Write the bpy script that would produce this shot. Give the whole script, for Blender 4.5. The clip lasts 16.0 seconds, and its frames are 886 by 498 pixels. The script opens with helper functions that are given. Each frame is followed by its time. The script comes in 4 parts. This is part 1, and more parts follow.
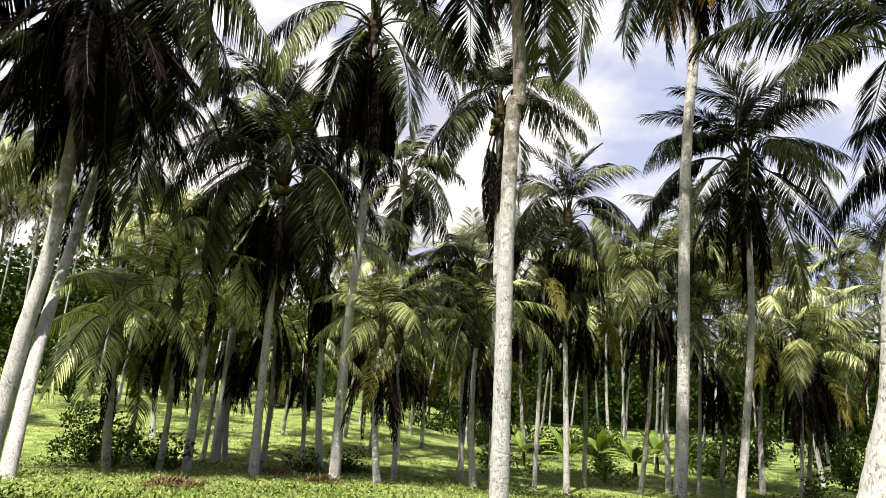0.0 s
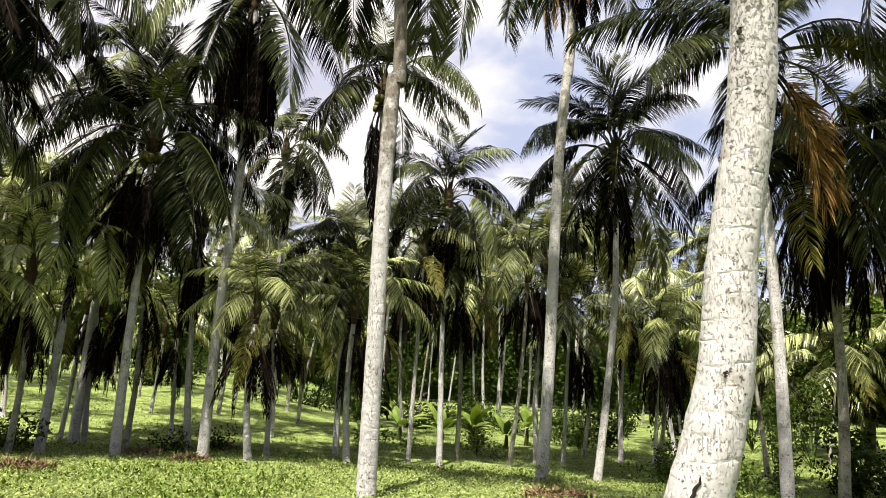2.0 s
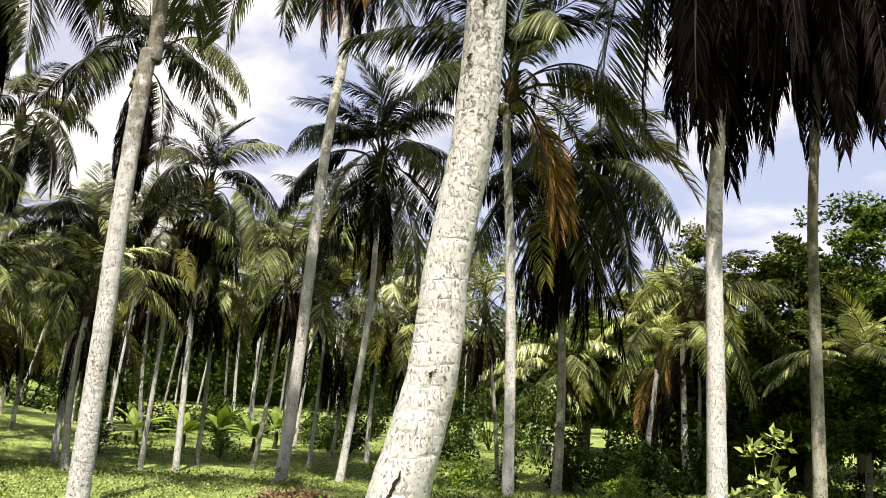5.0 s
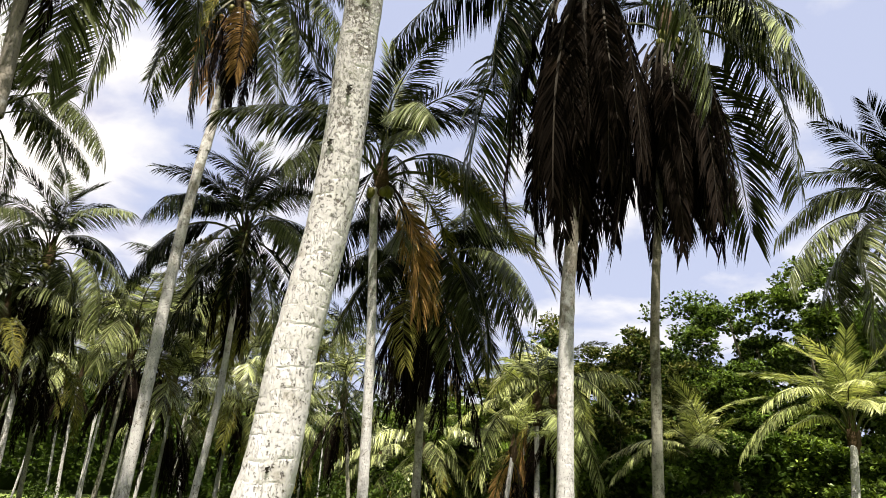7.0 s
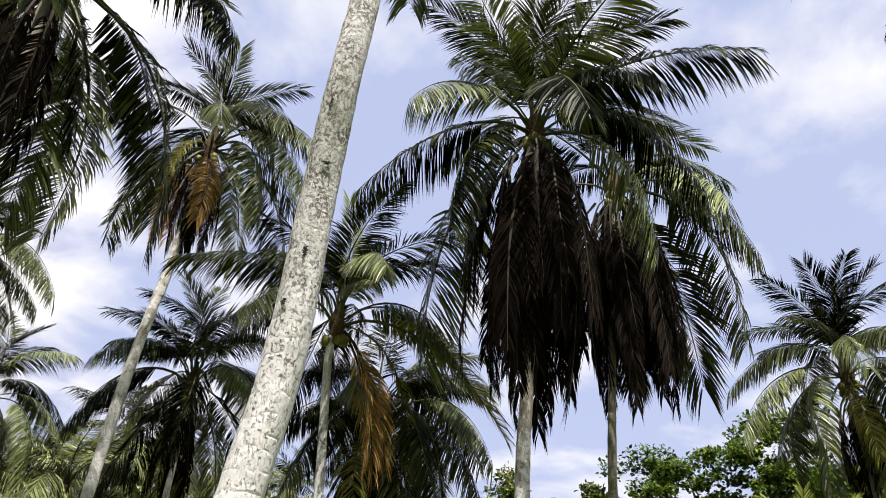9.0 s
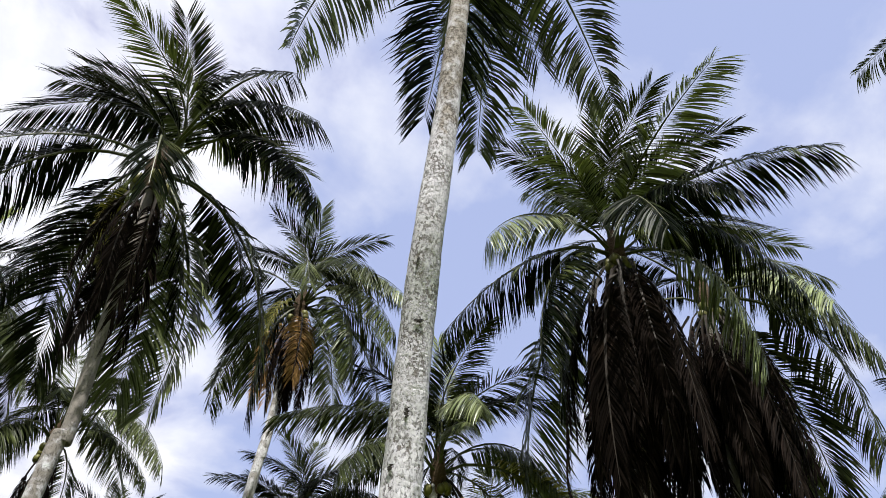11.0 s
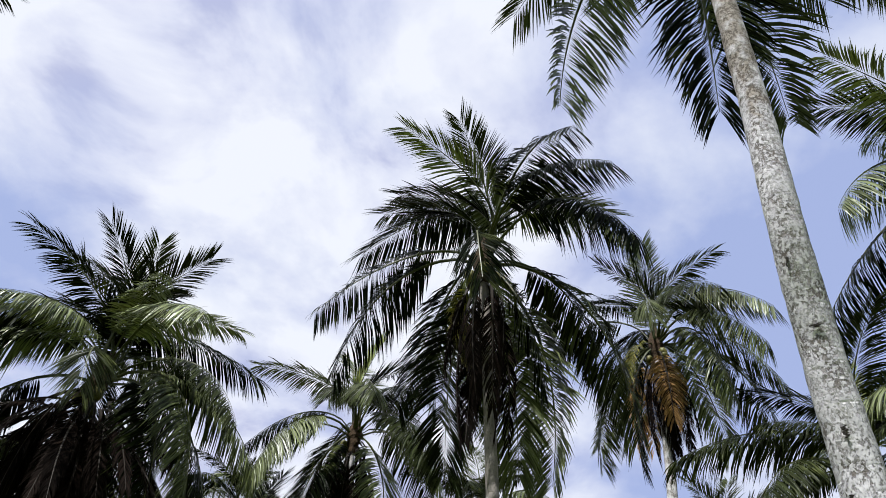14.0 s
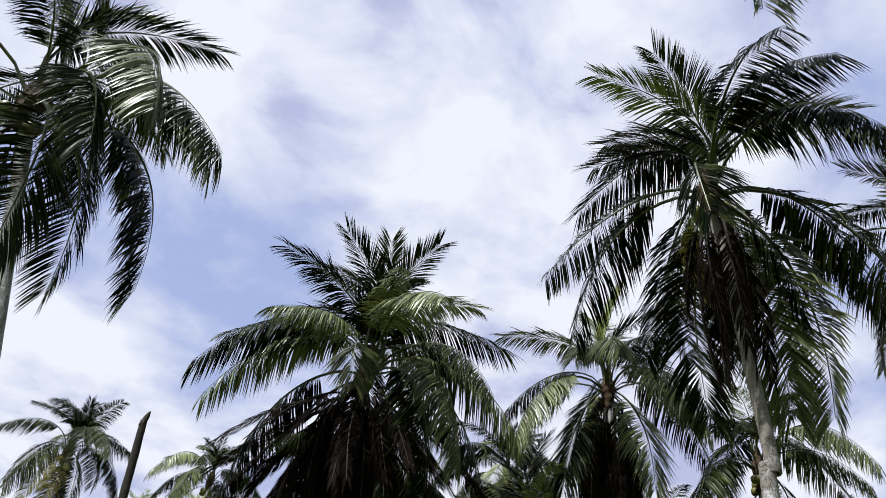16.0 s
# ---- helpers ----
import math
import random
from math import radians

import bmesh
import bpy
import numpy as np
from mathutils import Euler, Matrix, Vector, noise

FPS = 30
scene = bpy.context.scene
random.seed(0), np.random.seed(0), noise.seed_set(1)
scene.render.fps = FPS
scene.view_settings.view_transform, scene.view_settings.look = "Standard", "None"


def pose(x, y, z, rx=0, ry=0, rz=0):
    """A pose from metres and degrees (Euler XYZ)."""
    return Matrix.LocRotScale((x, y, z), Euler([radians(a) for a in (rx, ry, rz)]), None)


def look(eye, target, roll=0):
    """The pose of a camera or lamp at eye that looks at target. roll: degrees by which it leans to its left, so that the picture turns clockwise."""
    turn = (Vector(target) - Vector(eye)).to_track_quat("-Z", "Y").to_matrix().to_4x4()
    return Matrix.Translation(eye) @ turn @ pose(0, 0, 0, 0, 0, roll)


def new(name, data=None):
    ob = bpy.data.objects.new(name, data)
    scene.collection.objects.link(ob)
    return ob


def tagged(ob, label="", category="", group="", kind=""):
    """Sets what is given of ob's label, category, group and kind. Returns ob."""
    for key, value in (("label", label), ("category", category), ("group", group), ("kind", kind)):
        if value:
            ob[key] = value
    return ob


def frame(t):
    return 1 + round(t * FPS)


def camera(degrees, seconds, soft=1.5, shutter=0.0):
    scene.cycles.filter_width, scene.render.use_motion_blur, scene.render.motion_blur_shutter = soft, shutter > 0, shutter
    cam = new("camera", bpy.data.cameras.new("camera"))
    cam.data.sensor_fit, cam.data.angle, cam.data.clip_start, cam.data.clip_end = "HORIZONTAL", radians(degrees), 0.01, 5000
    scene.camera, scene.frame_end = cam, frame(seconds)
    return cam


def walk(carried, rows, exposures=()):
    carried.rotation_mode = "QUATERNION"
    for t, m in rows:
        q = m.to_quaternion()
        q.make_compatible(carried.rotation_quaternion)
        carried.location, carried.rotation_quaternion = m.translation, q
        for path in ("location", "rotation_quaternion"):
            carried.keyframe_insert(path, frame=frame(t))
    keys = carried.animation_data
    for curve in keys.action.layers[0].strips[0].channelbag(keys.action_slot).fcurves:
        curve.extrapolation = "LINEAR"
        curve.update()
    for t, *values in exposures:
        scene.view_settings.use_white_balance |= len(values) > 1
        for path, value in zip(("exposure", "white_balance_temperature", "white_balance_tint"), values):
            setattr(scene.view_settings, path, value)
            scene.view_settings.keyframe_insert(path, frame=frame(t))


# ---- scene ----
cam = camera(63.9, 16.0, soft=0.75)
# seconds, eye, the point looked at, roll
PATH = [
    (0, (-0.258, -0.147, 1.48), (-0.235, 1.801, 1.934), 3.7),
    (0.5, (-0.204, -0.183, 1.487), (-0.112, 1.767, 1.921), 3.4),
    (1, (-0.163, -0.173, 1.48), (0.006, 1.774, 1.904), 3.2),
    (1.5, (-0.141, -0.211, 1.48), (0.112, 1.729, 1.895), 3.1),
    (2, (-0.087, -0.227, 1.477), (0.257, 1.7, 1.887), 3.2),
    (2.5, (-0.035, -0.251, 1.469), (0.409, 1.656, 1.875), 3.4),
    (3, (-0.007, -0.277, 1.461), (0.545, 1.602, 1.866), 3.8),
    (3.5, (0.034, -0.309, 1.453), (0.692, 1.535, 1.86), 4.1),
    (4, (0.089, -0.319, 1.465), (0.845, 1.486, 1.876), 4.2),
    (4.2, (0.107, -0.338, 1.461), (0.902, 1.449, 1.876), 4.1),
    (6.3, (0.257, -0.336, 1.496), (1.384, 1.212, 2.074), 3.0),
    (6.5, (0.263, -0.34, 1.51), (1.412, 1.18, 2.118), 3.1),
    (7, (0.281, -0.351, 1.528), (1.474, 1.097, 2.221), 3.2),
    (7.5, (0.28, -0.346, 1.57), (1.5, 1.034, 2.349), 3.1),
    (8, (0.282, -0.366, 1.599), (1.504, 0.953, 2.473), 3.6),
    (8.2, (0.276, -0.384, 1.598), (1.493, 0.914, 2.512), 3.6),
    (10.3, (0.174, -0.509, 1.69), (1.135, 0.705, 2.957), 2.6),
    (10.5, (0.163, -0.5, 1.71), (1.088, 0.718, 2.999), 2.3),
    (11, (0.122, -0.488, 1.707), (0.942, 0.744, 3.053), 1.9),
    (11.5, (0.067, -0.495, 1.71), (0.773, 0.76, 3.098), 1.8),
    (12, (0.049, -0.493, 1.746), (0.626, 0.797, 3.161), 1.9),
    (12.5, (-0.002, -0.5, 1.745), (0.438, 0.821, 3.18), 2.6),
    (13, (-0.016, -0.461, 1.777), (0.275, 0.897, 3.216), 3.6),
    (13.5, (-0.019, -0.411, 1.797), (0.111, 0.986, 3.223), 4.8),
    (14, (-0.039, -0.362, 1.822), (-0.067, 1.07, 3.219), 5.8),
    (14.5, (-0.043, -0.342, 1.837), (-0.232, 1.112, 3.197), 6.7),
    (15, (-0.024, -0.387, 1.813), (-0.369, 1.072, 3.136), 7.6),
    (15.5, (-0.016, -0.415, 1.804), (-0.508, 1.032, 3.093), 8.5),
    (16, (-0.01, -0.468, 1.804), (-0.641, 0.957, 3.057), 9.4),
]
EXPOSURES = [(0.0, 1.62, 7350, 2), (4.0, 1.63, 7450, 3), (7.0, 1.62, 7400, 3), (11.0, 1.36, 6350, 6), (16.0, 1.16, 6100, 6)]
walk(cam, [(t, look(eye, target, roll)) for t, eye, target, roll in PATH], EXPOSURES)

# ---- light ----
SUN_AZ, SUN_EL = 210.0, 63.0          # degrees clockwise from ahead, and above the horizon
sun_dir = Vector((math.sin(radians(SUN_AZ)) * math.cos(radians(SUN_EL)),
                  math.cos(radians(SUN_AZ)) * math.cos(radians(SUN_EL)), math.sin(radians(SUN_EL))))
sun_data = bpy.data.lights.new("sun", "SUN")
sun_data.energy, sun_data.angle, sun_data.color = 5.0, radians(0.6), (1.0, 0.955, 0.88)
sun = new("sun", sun_data)
sun.matrix_world = look(sun_dir * 60, (0, 0, 0))


def node(nt, kind, **inputs):
    n = nt.nodes.new(kind)
    for k, v in inputs.items():
        n.inputs[k.replace("_", " ")].default_value = v
    return n


def ramp(nt, fac, stops, interp="LINEAR"):
    r = nt.nodes.new("ShaderNodeValToRGB")
    r.color_ramp.interpolation = interp
    els = r.color_ramp.elements
    while len(els) < len(stops):
        els.new(0.5)
    for e, (p, c) in zip(els, stops):
        e.position = p
        e.color = (c, c, c, 1) if isinstance(c, (int, float)) else (*c, 1)
    nt.links.new(fac, r.inputs["Fac"])
    return r


def mixc(nt, fac, a, b, mode="MIX"):
    m = nt.nodes.new("ShaderNodeMix")
    m.data_type, m.blend_type = "RGBA", mode
    for sock, v in ((m.inputs[0], fac), (m.inputs[6], a), (m.inputs[7], b)):
        if hasattr(v, "is_output"):
            nt.links.new(v, sock)
        elif isinstance(v, (int, float)):
            sock.default_value = v
        else:
            sock.default_value = (*v, 1)
    return m.outputs[2]


def make_world():
    w = bpy.data.worlds.new("sky")
    scene.world = w
    w.use_nodes = True
    nt = w.node_tree
    nt.nodes.clear()
    out = nt.nodes.new("ShaderNodeOutputWorld")
    bg = nt.nodes.new("ShaderNodeBackground")
    sky = nt.nodes.new("ShaderNodeTexSky")
    sky.sky_type, sky.sun_disc = "NISHITA", False
    sky.sun_elevation, sky.sun_rotation = radians(SUN_EL), radians(SUN_AZ)
    sky.air_density, sky.dust_density, sky.ozone_density = 1.2, 2.0, 1.5
    tc = nt.nodes.new("ShaderNodeTexCoord")
    # project the view direction onto a flat cloud deck
    sep = nt.nodes.new("ShaderNodeSeparateXYZ")
    nt.links.new(tc.outputs["Generated"], sep.inputs[0])
    zz = nt.nodes.new("ShaderNodeMath"); zz.operation = "MAXIMUM"; zz.inputs[1].default_value = 0.0
    nt.links.new(sep.outputs["Z"], zz.inputs[0])
    za = nt.nodes.new("ShaderNodeMath"); za.operation = "ADD"; za.inputs[1].default_value = 0.22
    nt.links.new(zz.outputs[0], za.inputs[0])
    dv = nt.nodes.new("ShaderNodeVectorMath"); dv.operation = "DIVIDE"
    nt.links.new(tc.outputs["Generated"], dv.inputs[0])
    nt.links.new(za.outputs[0], dv.inputs[1])
    flat = nt.nodes.new("ShaderNodeVectorMath"); flat.operation = "MULTIPLY"; flat.inputs[1].default_value = (1, 1, 0)
    nt.links.new(dv.outputs[0], flat.inputs[0])
    n1 = node(nt, "ShaderNodeTexNoise", Scale=1.9, Detail=8.0, Roughness=0.55, Distortion=0.15)
    nt.links.new(flat.outputs[0], n1.inputs["Vector"])
    n2 = node(nt, "ShaderNodeTexNoise", Scale=3.8, Detail=6.0, Roughness=0.55, Distortion=0.3)
    nt.links.new(flat.outputs[0], n2.inputs["Vector"])
    # broad bank: thick ahead and to one side, open blue on the other
    fx = nt.nodes.new("ShaderNodeSeparateXYZ")
    nt.links.new(flat.outputs[0], fx.inputs[0])
    skew = nt.nodes.new("ShaderNodeMath"); skew.operation = "MULTIPLY_ADD"; skew.inputs[1].default_value = -0.25
    nt.links.new(fx.outputs["Y"], skew.inputs[0]); nt.links.new(fx.outputs["X"], skew.inputs[2])

    def step(src, lo, hi, a, b):
        m = nt.nodes.new("ShaderNodeMapRange"); m.interpolation_type = "SMOOTHSTEP"
        for k, v in zip((1, 2, 3, 4), (lo, hi, a, b)):
            m.inputs[k].default_value = v
        nt.links.new(src, m.inputs[0])
        return m.outputs[0]

    def calc(op, a, b):
        m = nt.nodes.new("ShaderNodeMath"); m.operation = op
        nt.links.new(a, m.inputs[0]); nt.links.new(b, m.inputs[1])
        return m.outputs[0]

    inner = step(skew.outputs[0], 0.22, -0.20, 0.0, 1.0)
    outer = step(skew.outputs[0], -1.0, -0.66, 0.0, 1.0)
    haze = step(sep.outputs["Z"], 0.52, 0.34, 0.0, 1.0)
    left = calc("MAXIMUM", outer, haze)
    bank = calc("MULTIPLY", inner, left)
    lift = nt.nodes.new("ShaderNodeMath"); lift.operation = "MULTIPLY_ADD"; lift.inputs[1].default_value, lift.inputs[2].default_value = 0.24, -0.09
    nt.links.new(bank, lift.inputs[0])
    add = nt.nodes.new("ShaderNodeMath"); add.operation = "ADD"
    nt.links.new(n1.outputs["Fac"], add.inputs[0]); nt.links.new(lift.outputs[0], add.inputs[1])
    add2 = nt.nodes.new("ShaderNodeMath"); add2.operation = "MULTIPLY_ADD"; add2.inputs[1].default_value = 0.24
    nt.links.new(n2.outputs["Fac"], add2.inputs[0]); nt.links.new(add.outputs[0], add2.inputs[2])
    cover = ramp(nt, add2.outputs[0], [(0.50, 0.0), (0.61, 0.5), (0.76, 1.0)])
    shade = ramp(nt, n2.outputs["Fac"], [(0.37, (0.58, 0.60, 0.77)), (0.46, (0.84, 0.85, 0.93)), (0.56, (1.0, 1.0, 1.0))])
    blue = mixc(nt, 1.0, sky.outputs[0], (0.80, 0.65, 0.65), "MULTIPLY")
    pale = mixc(nt, 0.65, blue, (5.1, 5.75, 8.9))
    cloudc = mixc(nt, 1.0, shade.outputs[0], (8.2, 8.0, 8.5), "MULTIPLY")
    nt.links.new(mixc(nt, cover.outputs[0], pale, cloudc), bg.inputs[0])
    bg.inputs[1].default_value = 0.05
    nt.links.new(bg.outputs[0], out.inputs[0])


make_world()


# ---- materials ----
def material(name):
    m = bpy.data.materials.new(name)
    m.use_nodes = True
    nt = m.node_tree
    return m, nt, nt.nodes["Principled BSDF"]


def bump(nt, bsdf, height, strength, dist):
    b = nt.nodes.new("ShaderNodeBump")
    b.inputs["Strength"].default_value, b.inputs["Distance"].default_value = strength, dist
    nt.links.new(height, b.inputs["Height"])
    nt.links.new(b.outputs[0], bsdf.inputs["Normal"])


def mat_bark(name, pale, dull, dark, lichen=0.5, mossy=0.0, thin=(3.5, 8.0, 0.46), fleck=0.40, fissure=1.0, mottle=0.0):
    """Coconut bark: pale lichen over dull grey-brown bark, short dark fissures along the grain, broken ring scars."""
    m, nt, bsdf = material(name)
    tc = nt.nodes.new("ShaderNodeTexCoord")

    def tex(scale, stretch, **kw):
        mp = nt.nodes.new("ShaderNodeMapping"); mp.inputs["Scale"].default_value = stretch
        nt.links.new(tc.outputs["Object"], mp.inputs[0])
        n = node(nt, "ShaderNodeTexNoise", Scale=scale, **kw)
        nt.links.new(mp.outputs[0], n.inputs["Vector"])
        return n.outputs["Fac"]

    def math2(op, a, b):
        k = nt.nodes.new("ShaderNodeMath"); k.operation = op
        for sock, v in zip(k.inputs, (a, b)):
            if isinstance(v, (int, float)):
                sock.default_value = v
            else:
                nt.links.new(v, sock)
        return k.outputs[0]

    fiss = tex(85.0, (1, 1, 0.22), Detail=4.0, Roughness=0.6, Distortion=0.3)
    spots = tex(38.0, (1, 1, 0.8), Detail=5.0, Roughness=0.7)
    patch = tex(5.5, (1, 1, 0.8), Detail=5.0, Roughness=0.62)
    broad = tex(1.3, (1, 1, 0.6), Detail=3.0)
    clump = tex(9.0, (1, 1, 1.6), Detail=3.0)
    sep = nt.nodes.new("ShaderNodeSeparateXYZ")
    nt.links.new(tc.outputs["Object"], sep.inputs[0])
    # the lichen thins out with height up the stem
    up = nt.nodes.new("ShaderNodeMapRange")
    for k, v in zip((1, 2, 3, 4), (thin[0], thin[1], 0.0, thin[2])):
        up.inputs[k].default_value = v
    nt.links.new(sep.outputs["Z"], up.inputs[0])
    cover = math2("SUBTRACT", math2("ADD", patch, math2("MULTIPLY", broad, 0.5)), up.outputs[0])
    lich = ramp(nt, cover, [(0.78 - 0.30 * lichen - 0.08, 0.0), (0.78 - 0.30 * lichen + 0.10, 1.0)])
    tone = ramp(nt, clump, [(0.35, tuple(0.80 * c for c in pale)), (0.6, pale), (0.75, tuple(1.10 * c for c in pale))])
    col = mixc(nt, lich.outputs[0], dull, tone.outputs[0])
    if mottle:
        # brown flecks crowd the stem above head height
        more = nt.nodes.new("ShaderNodeMapRange")
        for k, v in zip((1, 2, 3, 4), (2.6, 4.6, 0.0, mottle)):
            more.inputs[k].default_value = v
        nt.links.new(sep.outputs["Z"], more.inputs[0])
        spots = math2("SUBTRACT", spots, more.outputs[0])
    fm = math2("MULTIPLY", ramp(nt, fiss, [(0.37, 0.75 * fissure), (0.46, 0.0)]).outputs[0], ramp(nt, clump, [(0.42, 0.15), (0.64, 1.0)]).outputs[0])
    sm = math2("MULTIPLY", ramp(nt, spots, [(fleck, 0.85), (fleck + 0.06, 0.0)]).outputs[0], ramp(nt, patch, [(0.42, 1.0), (0.62, 0.2)]).outputs[0])
    mr = nt.nodes.new("ShaderNodeMapping"); mr.inputs["Scale"].default_value = (0.5, 0.5, 1)
    nt.links.new(tc.outputs["Object"], mr.inputs[0])
    rings = node(nt, "ShaderNodeTexWave", Scale=2.4, Distortion=6.5, Detail=4.0, Detail_Scale=1.6)
    rings.wave_type, rings.bands_direction, rings.wave_profile = "BANDS", "Z", "SAW"
    nt.links.new(mr.outputs[0], rings.inputs["Vector"])
    rm = math2("MULTIPLY", ramp(nt, rings.outputs["Fac"], [(0.0, 0.20), (0.16, 0.0), (0.90, 0.0), (1.0, 0.14)]).outputs[0], ramp(nt, clump, [(0.44, 0.04), (0.60, 1.0)]).outputs[0])
    mask = math2("MAXIMUM", math2("MAXIMUM", fm, sm), rm)
    col = mixc(nt, mask, col, dark)
    if mossy:
        mm = ramp(nt, broad, [(0.48, 0.0), (0.62, mossy)])
        col = mixc(nt, math2("MULTIPLY", mm.outputs[0], clump), col, (0.10, 0.10, 0.035))
    nt.links.new(col, bsdf.inputs["Base Color"])
    bsdf.inputs["Roughness"].default_value = 0.9
    bsdf.inputs["Specular IOR Level"].default_value = 0.2
    bump(nt, bsdf, math2("SUBTRACT", math2("MULTIPLY", patch, 0.6), mask), 1.0, 0.028)
    return m


def mat_leaf(name, dark, light, tint=(0.16, 0.24, 0.03), trans=0.28, rough=0.36, spec=0.09, gloss=0.1, rare=1.0, uneven=(0.3, 1.55)):
    """Leaflets: glossy cuticle on top, light coming through, colour by frond and by leaflet."""
    m, nt, bsdf = material(name)
    geo = nt.nodes.new("ShaderNodeNewGeometry")
    info = nt.nodes.new("ShaderNodeObjectInfo")
    tc = nt.nodes.new("ShaderNodeTexCoord")
    nz = node(nt, "ShaderNodeTexNoise", Scale=1.6, Detail=4.0)
    nt.links.new(tc.outputs["Object"], nz.inputs["Vector"])
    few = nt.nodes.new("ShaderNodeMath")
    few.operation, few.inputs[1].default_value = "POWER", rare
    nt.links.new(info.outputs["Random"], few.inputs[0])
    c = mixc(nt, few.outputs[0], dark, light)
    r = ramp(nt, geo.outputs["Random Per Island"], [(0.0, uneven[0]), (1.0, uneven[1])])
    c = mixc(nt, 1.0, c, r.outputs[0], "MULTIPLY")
    y = ramp(nt, nz.outputs["Fac"], [(0.56, 0.0), (0.74, 0.55)])
    c = mixc(nt, y.outputs[0], c, tint)
    nt.links.new(c, bsdf.inputs["Base Color"])
    bsdf.inputs["Roughness"].default_value = rough
    # low specular holds most leaves shade-dark, a few keep a waxy gloss
    gl = ramp(nt, info.outputs["Random"], [(0.0, 0.3 * spec), (0.70, 0.6 * spec), (0.90, gloss)])
    nt.links.new(gl.outputs[0], bsdf.inputs["Specular IOR Level"])
    tr = nt.nodes.new("ShaderNodeBsdfTranslucent")
    bright = mixc(nt, 1.0, c, (1.7, 1.7, 0.8), "MULTIPLY")
    nt.links.new(bright, tr.inputs[0])
    ms = nt.nodes.new("ShaderNodeMixShader"); ms.inputs[0].default_value = trans
    nt.links.new(bsdf.outputs[0], ms.inputs[1]); nt.links.new(tr.outputs[0], ms.inputs[2])
    nt.links.new(ms.outputs[0], nt.nodes["Material Output"].inputs[0])
    return m


def mat_plain(name, a, b, scale, rough=0.8, strength=0.3, dist=0.01):
    m, nt, bsdf = material(name)
    tc = nt.nodes.new("ShaderNodeTexCoord")
    n = node(nt, "ShaderNodeTexNoise", Scale=scale, Detail=6.0, Roughness=0.65)
    nt.links.new(tc.outputs["Object"], n.inputs["Vector"])
    nt.links.new(ramp(nt, n.outputs["Fac"], [(0.3, a), (0.7, b)]).outputs[0], bsdf.inputs["Base Color"])
    bsdf.inputs["Roughness"].default_value = rough
    bsdf.inputs["Specular IOR Level"].default_value = 0.15
    bump(nt, bsdf, n.outputs["Fac"], strength, dist)
    return m


def mat_ground():
    m, nt, bsdf = material("meadow")
    tc = nt.nodes.new("ShaderNodeTexCoord")
    big = node(nt, "ShaderNodeTexNoise", Scale=0.35, Detail=5.0, Roughness=0.6)
    mid = node(nt, "ShaderNodeTexNoise", Scale=2.4, Detail=6.0, Roughness=0.7)
    fine = node(nt, "ShaderNodeTexNoise", Scale=22.0, Detail=5.0, Roughness=0.7)
    for n in (big, mid, fine):
        nt.links.new(tc.outputs["Object"], n.inputs["Vector"])
    c = ramp(nt, mid.outputs["Fac"], [(0.3, (0.045, 0.070, 0.019)), (0.54, (0.18, 0.23, 0.077)), (0.75, (0.33, 0.36, 0.15))]).outputs[0]
    f = ramp(nt, fine.outputs["Fac"], [(0.3, 0.5), (0.65, 1.2)])
    c = mixc(nt, 1.0, c, f.outputs[0], "MULTIPLY")
    d = ramp(nt, big.outputs["Fac"], [(0.60, 0.0), (0.74, 0.6)])
    c = mixc(nt, d.outputs[0], c, (0.12, 0.10, 0.035))
    nt.links.new(c, bsdf.inputs["Base Color"])
    bsdf.inputs["Roughness"].default_value = 0.9
    bsdf.inputs["Specular IOR Level"].default_value = 0.08
    h = nt.nodes.new("ShaderNodeMath"); h.operation = "ADD"
    nt.links.new(mid.outputs["Fac"], h.inputs[0]); nt.links.new(fine.outputs["Fac"], h.inputs[1])
    bump(nt, bsdf, h.outputs[0], 0.8, 0.06)
    return m


BARK_WHITE = mat_bark("bark_white", (0.46, 0.445, 0.485), (0.17, 0.15, 0.14), (0.055, 0.043, 0.038), 0.74, fleck=0.375)
BARK_CLOSE = mat_bark("bark_close", (0.45, 0.43, 0.47), (0.22, 0.19, 0.17), (0.06, 0.045, 0.038), 0.80, 0.15, (6.0, 9.5, 0.44), 0.358, 0.42, 0.10)
BARK_PALE = mat_bark("bark_pale", (0.47, 0.455, 0.49), (0.24, 0.22, 0.21), (0.05, 0.04, 0.032), 0.66, 0.2, (5.0, 13.0, 0.3))
BARK_GREY = mat_bark("bark_grey", (0.33, 0.315, 0.29), (0.13, 0.118, 0.10), (0.03, 0.026, 0.02), 0.45, 0.5)
# near-black to pale: crown shade and sun glints put into the leaf colour
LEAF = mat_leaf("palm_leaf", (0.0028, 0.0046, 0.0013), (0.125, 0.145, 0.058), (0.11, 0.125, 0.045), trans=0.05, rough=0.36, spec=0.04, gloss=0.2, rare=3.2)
# young leaves, with sunlight and pale highlights put into the colour
LEAF_YOUNG_LIT = mat_leaf("palm_leaf_young_lit", (0.14, 0.17, 0.065), (0.38, 0.40, 0.19), (0.42, 0.42, 0.21), trans=0.2, spec=0.1, gloss=0.7, uneven=(0.15, 1.8))
# paler copy of the palm leaf, sunlit and shaded tones put into it
LEAF_DAPPLED = mat_leaf("palm_leaf_dappled", (0.006, 0.010, 0.004), (0.31, 0.34, 0.155), (0.36, 0.36, 0.17), trans=0.10, rough=0.33, spec=0.1, gloss=0.9, rare=1.2, uneven=(0.08, 2.1))
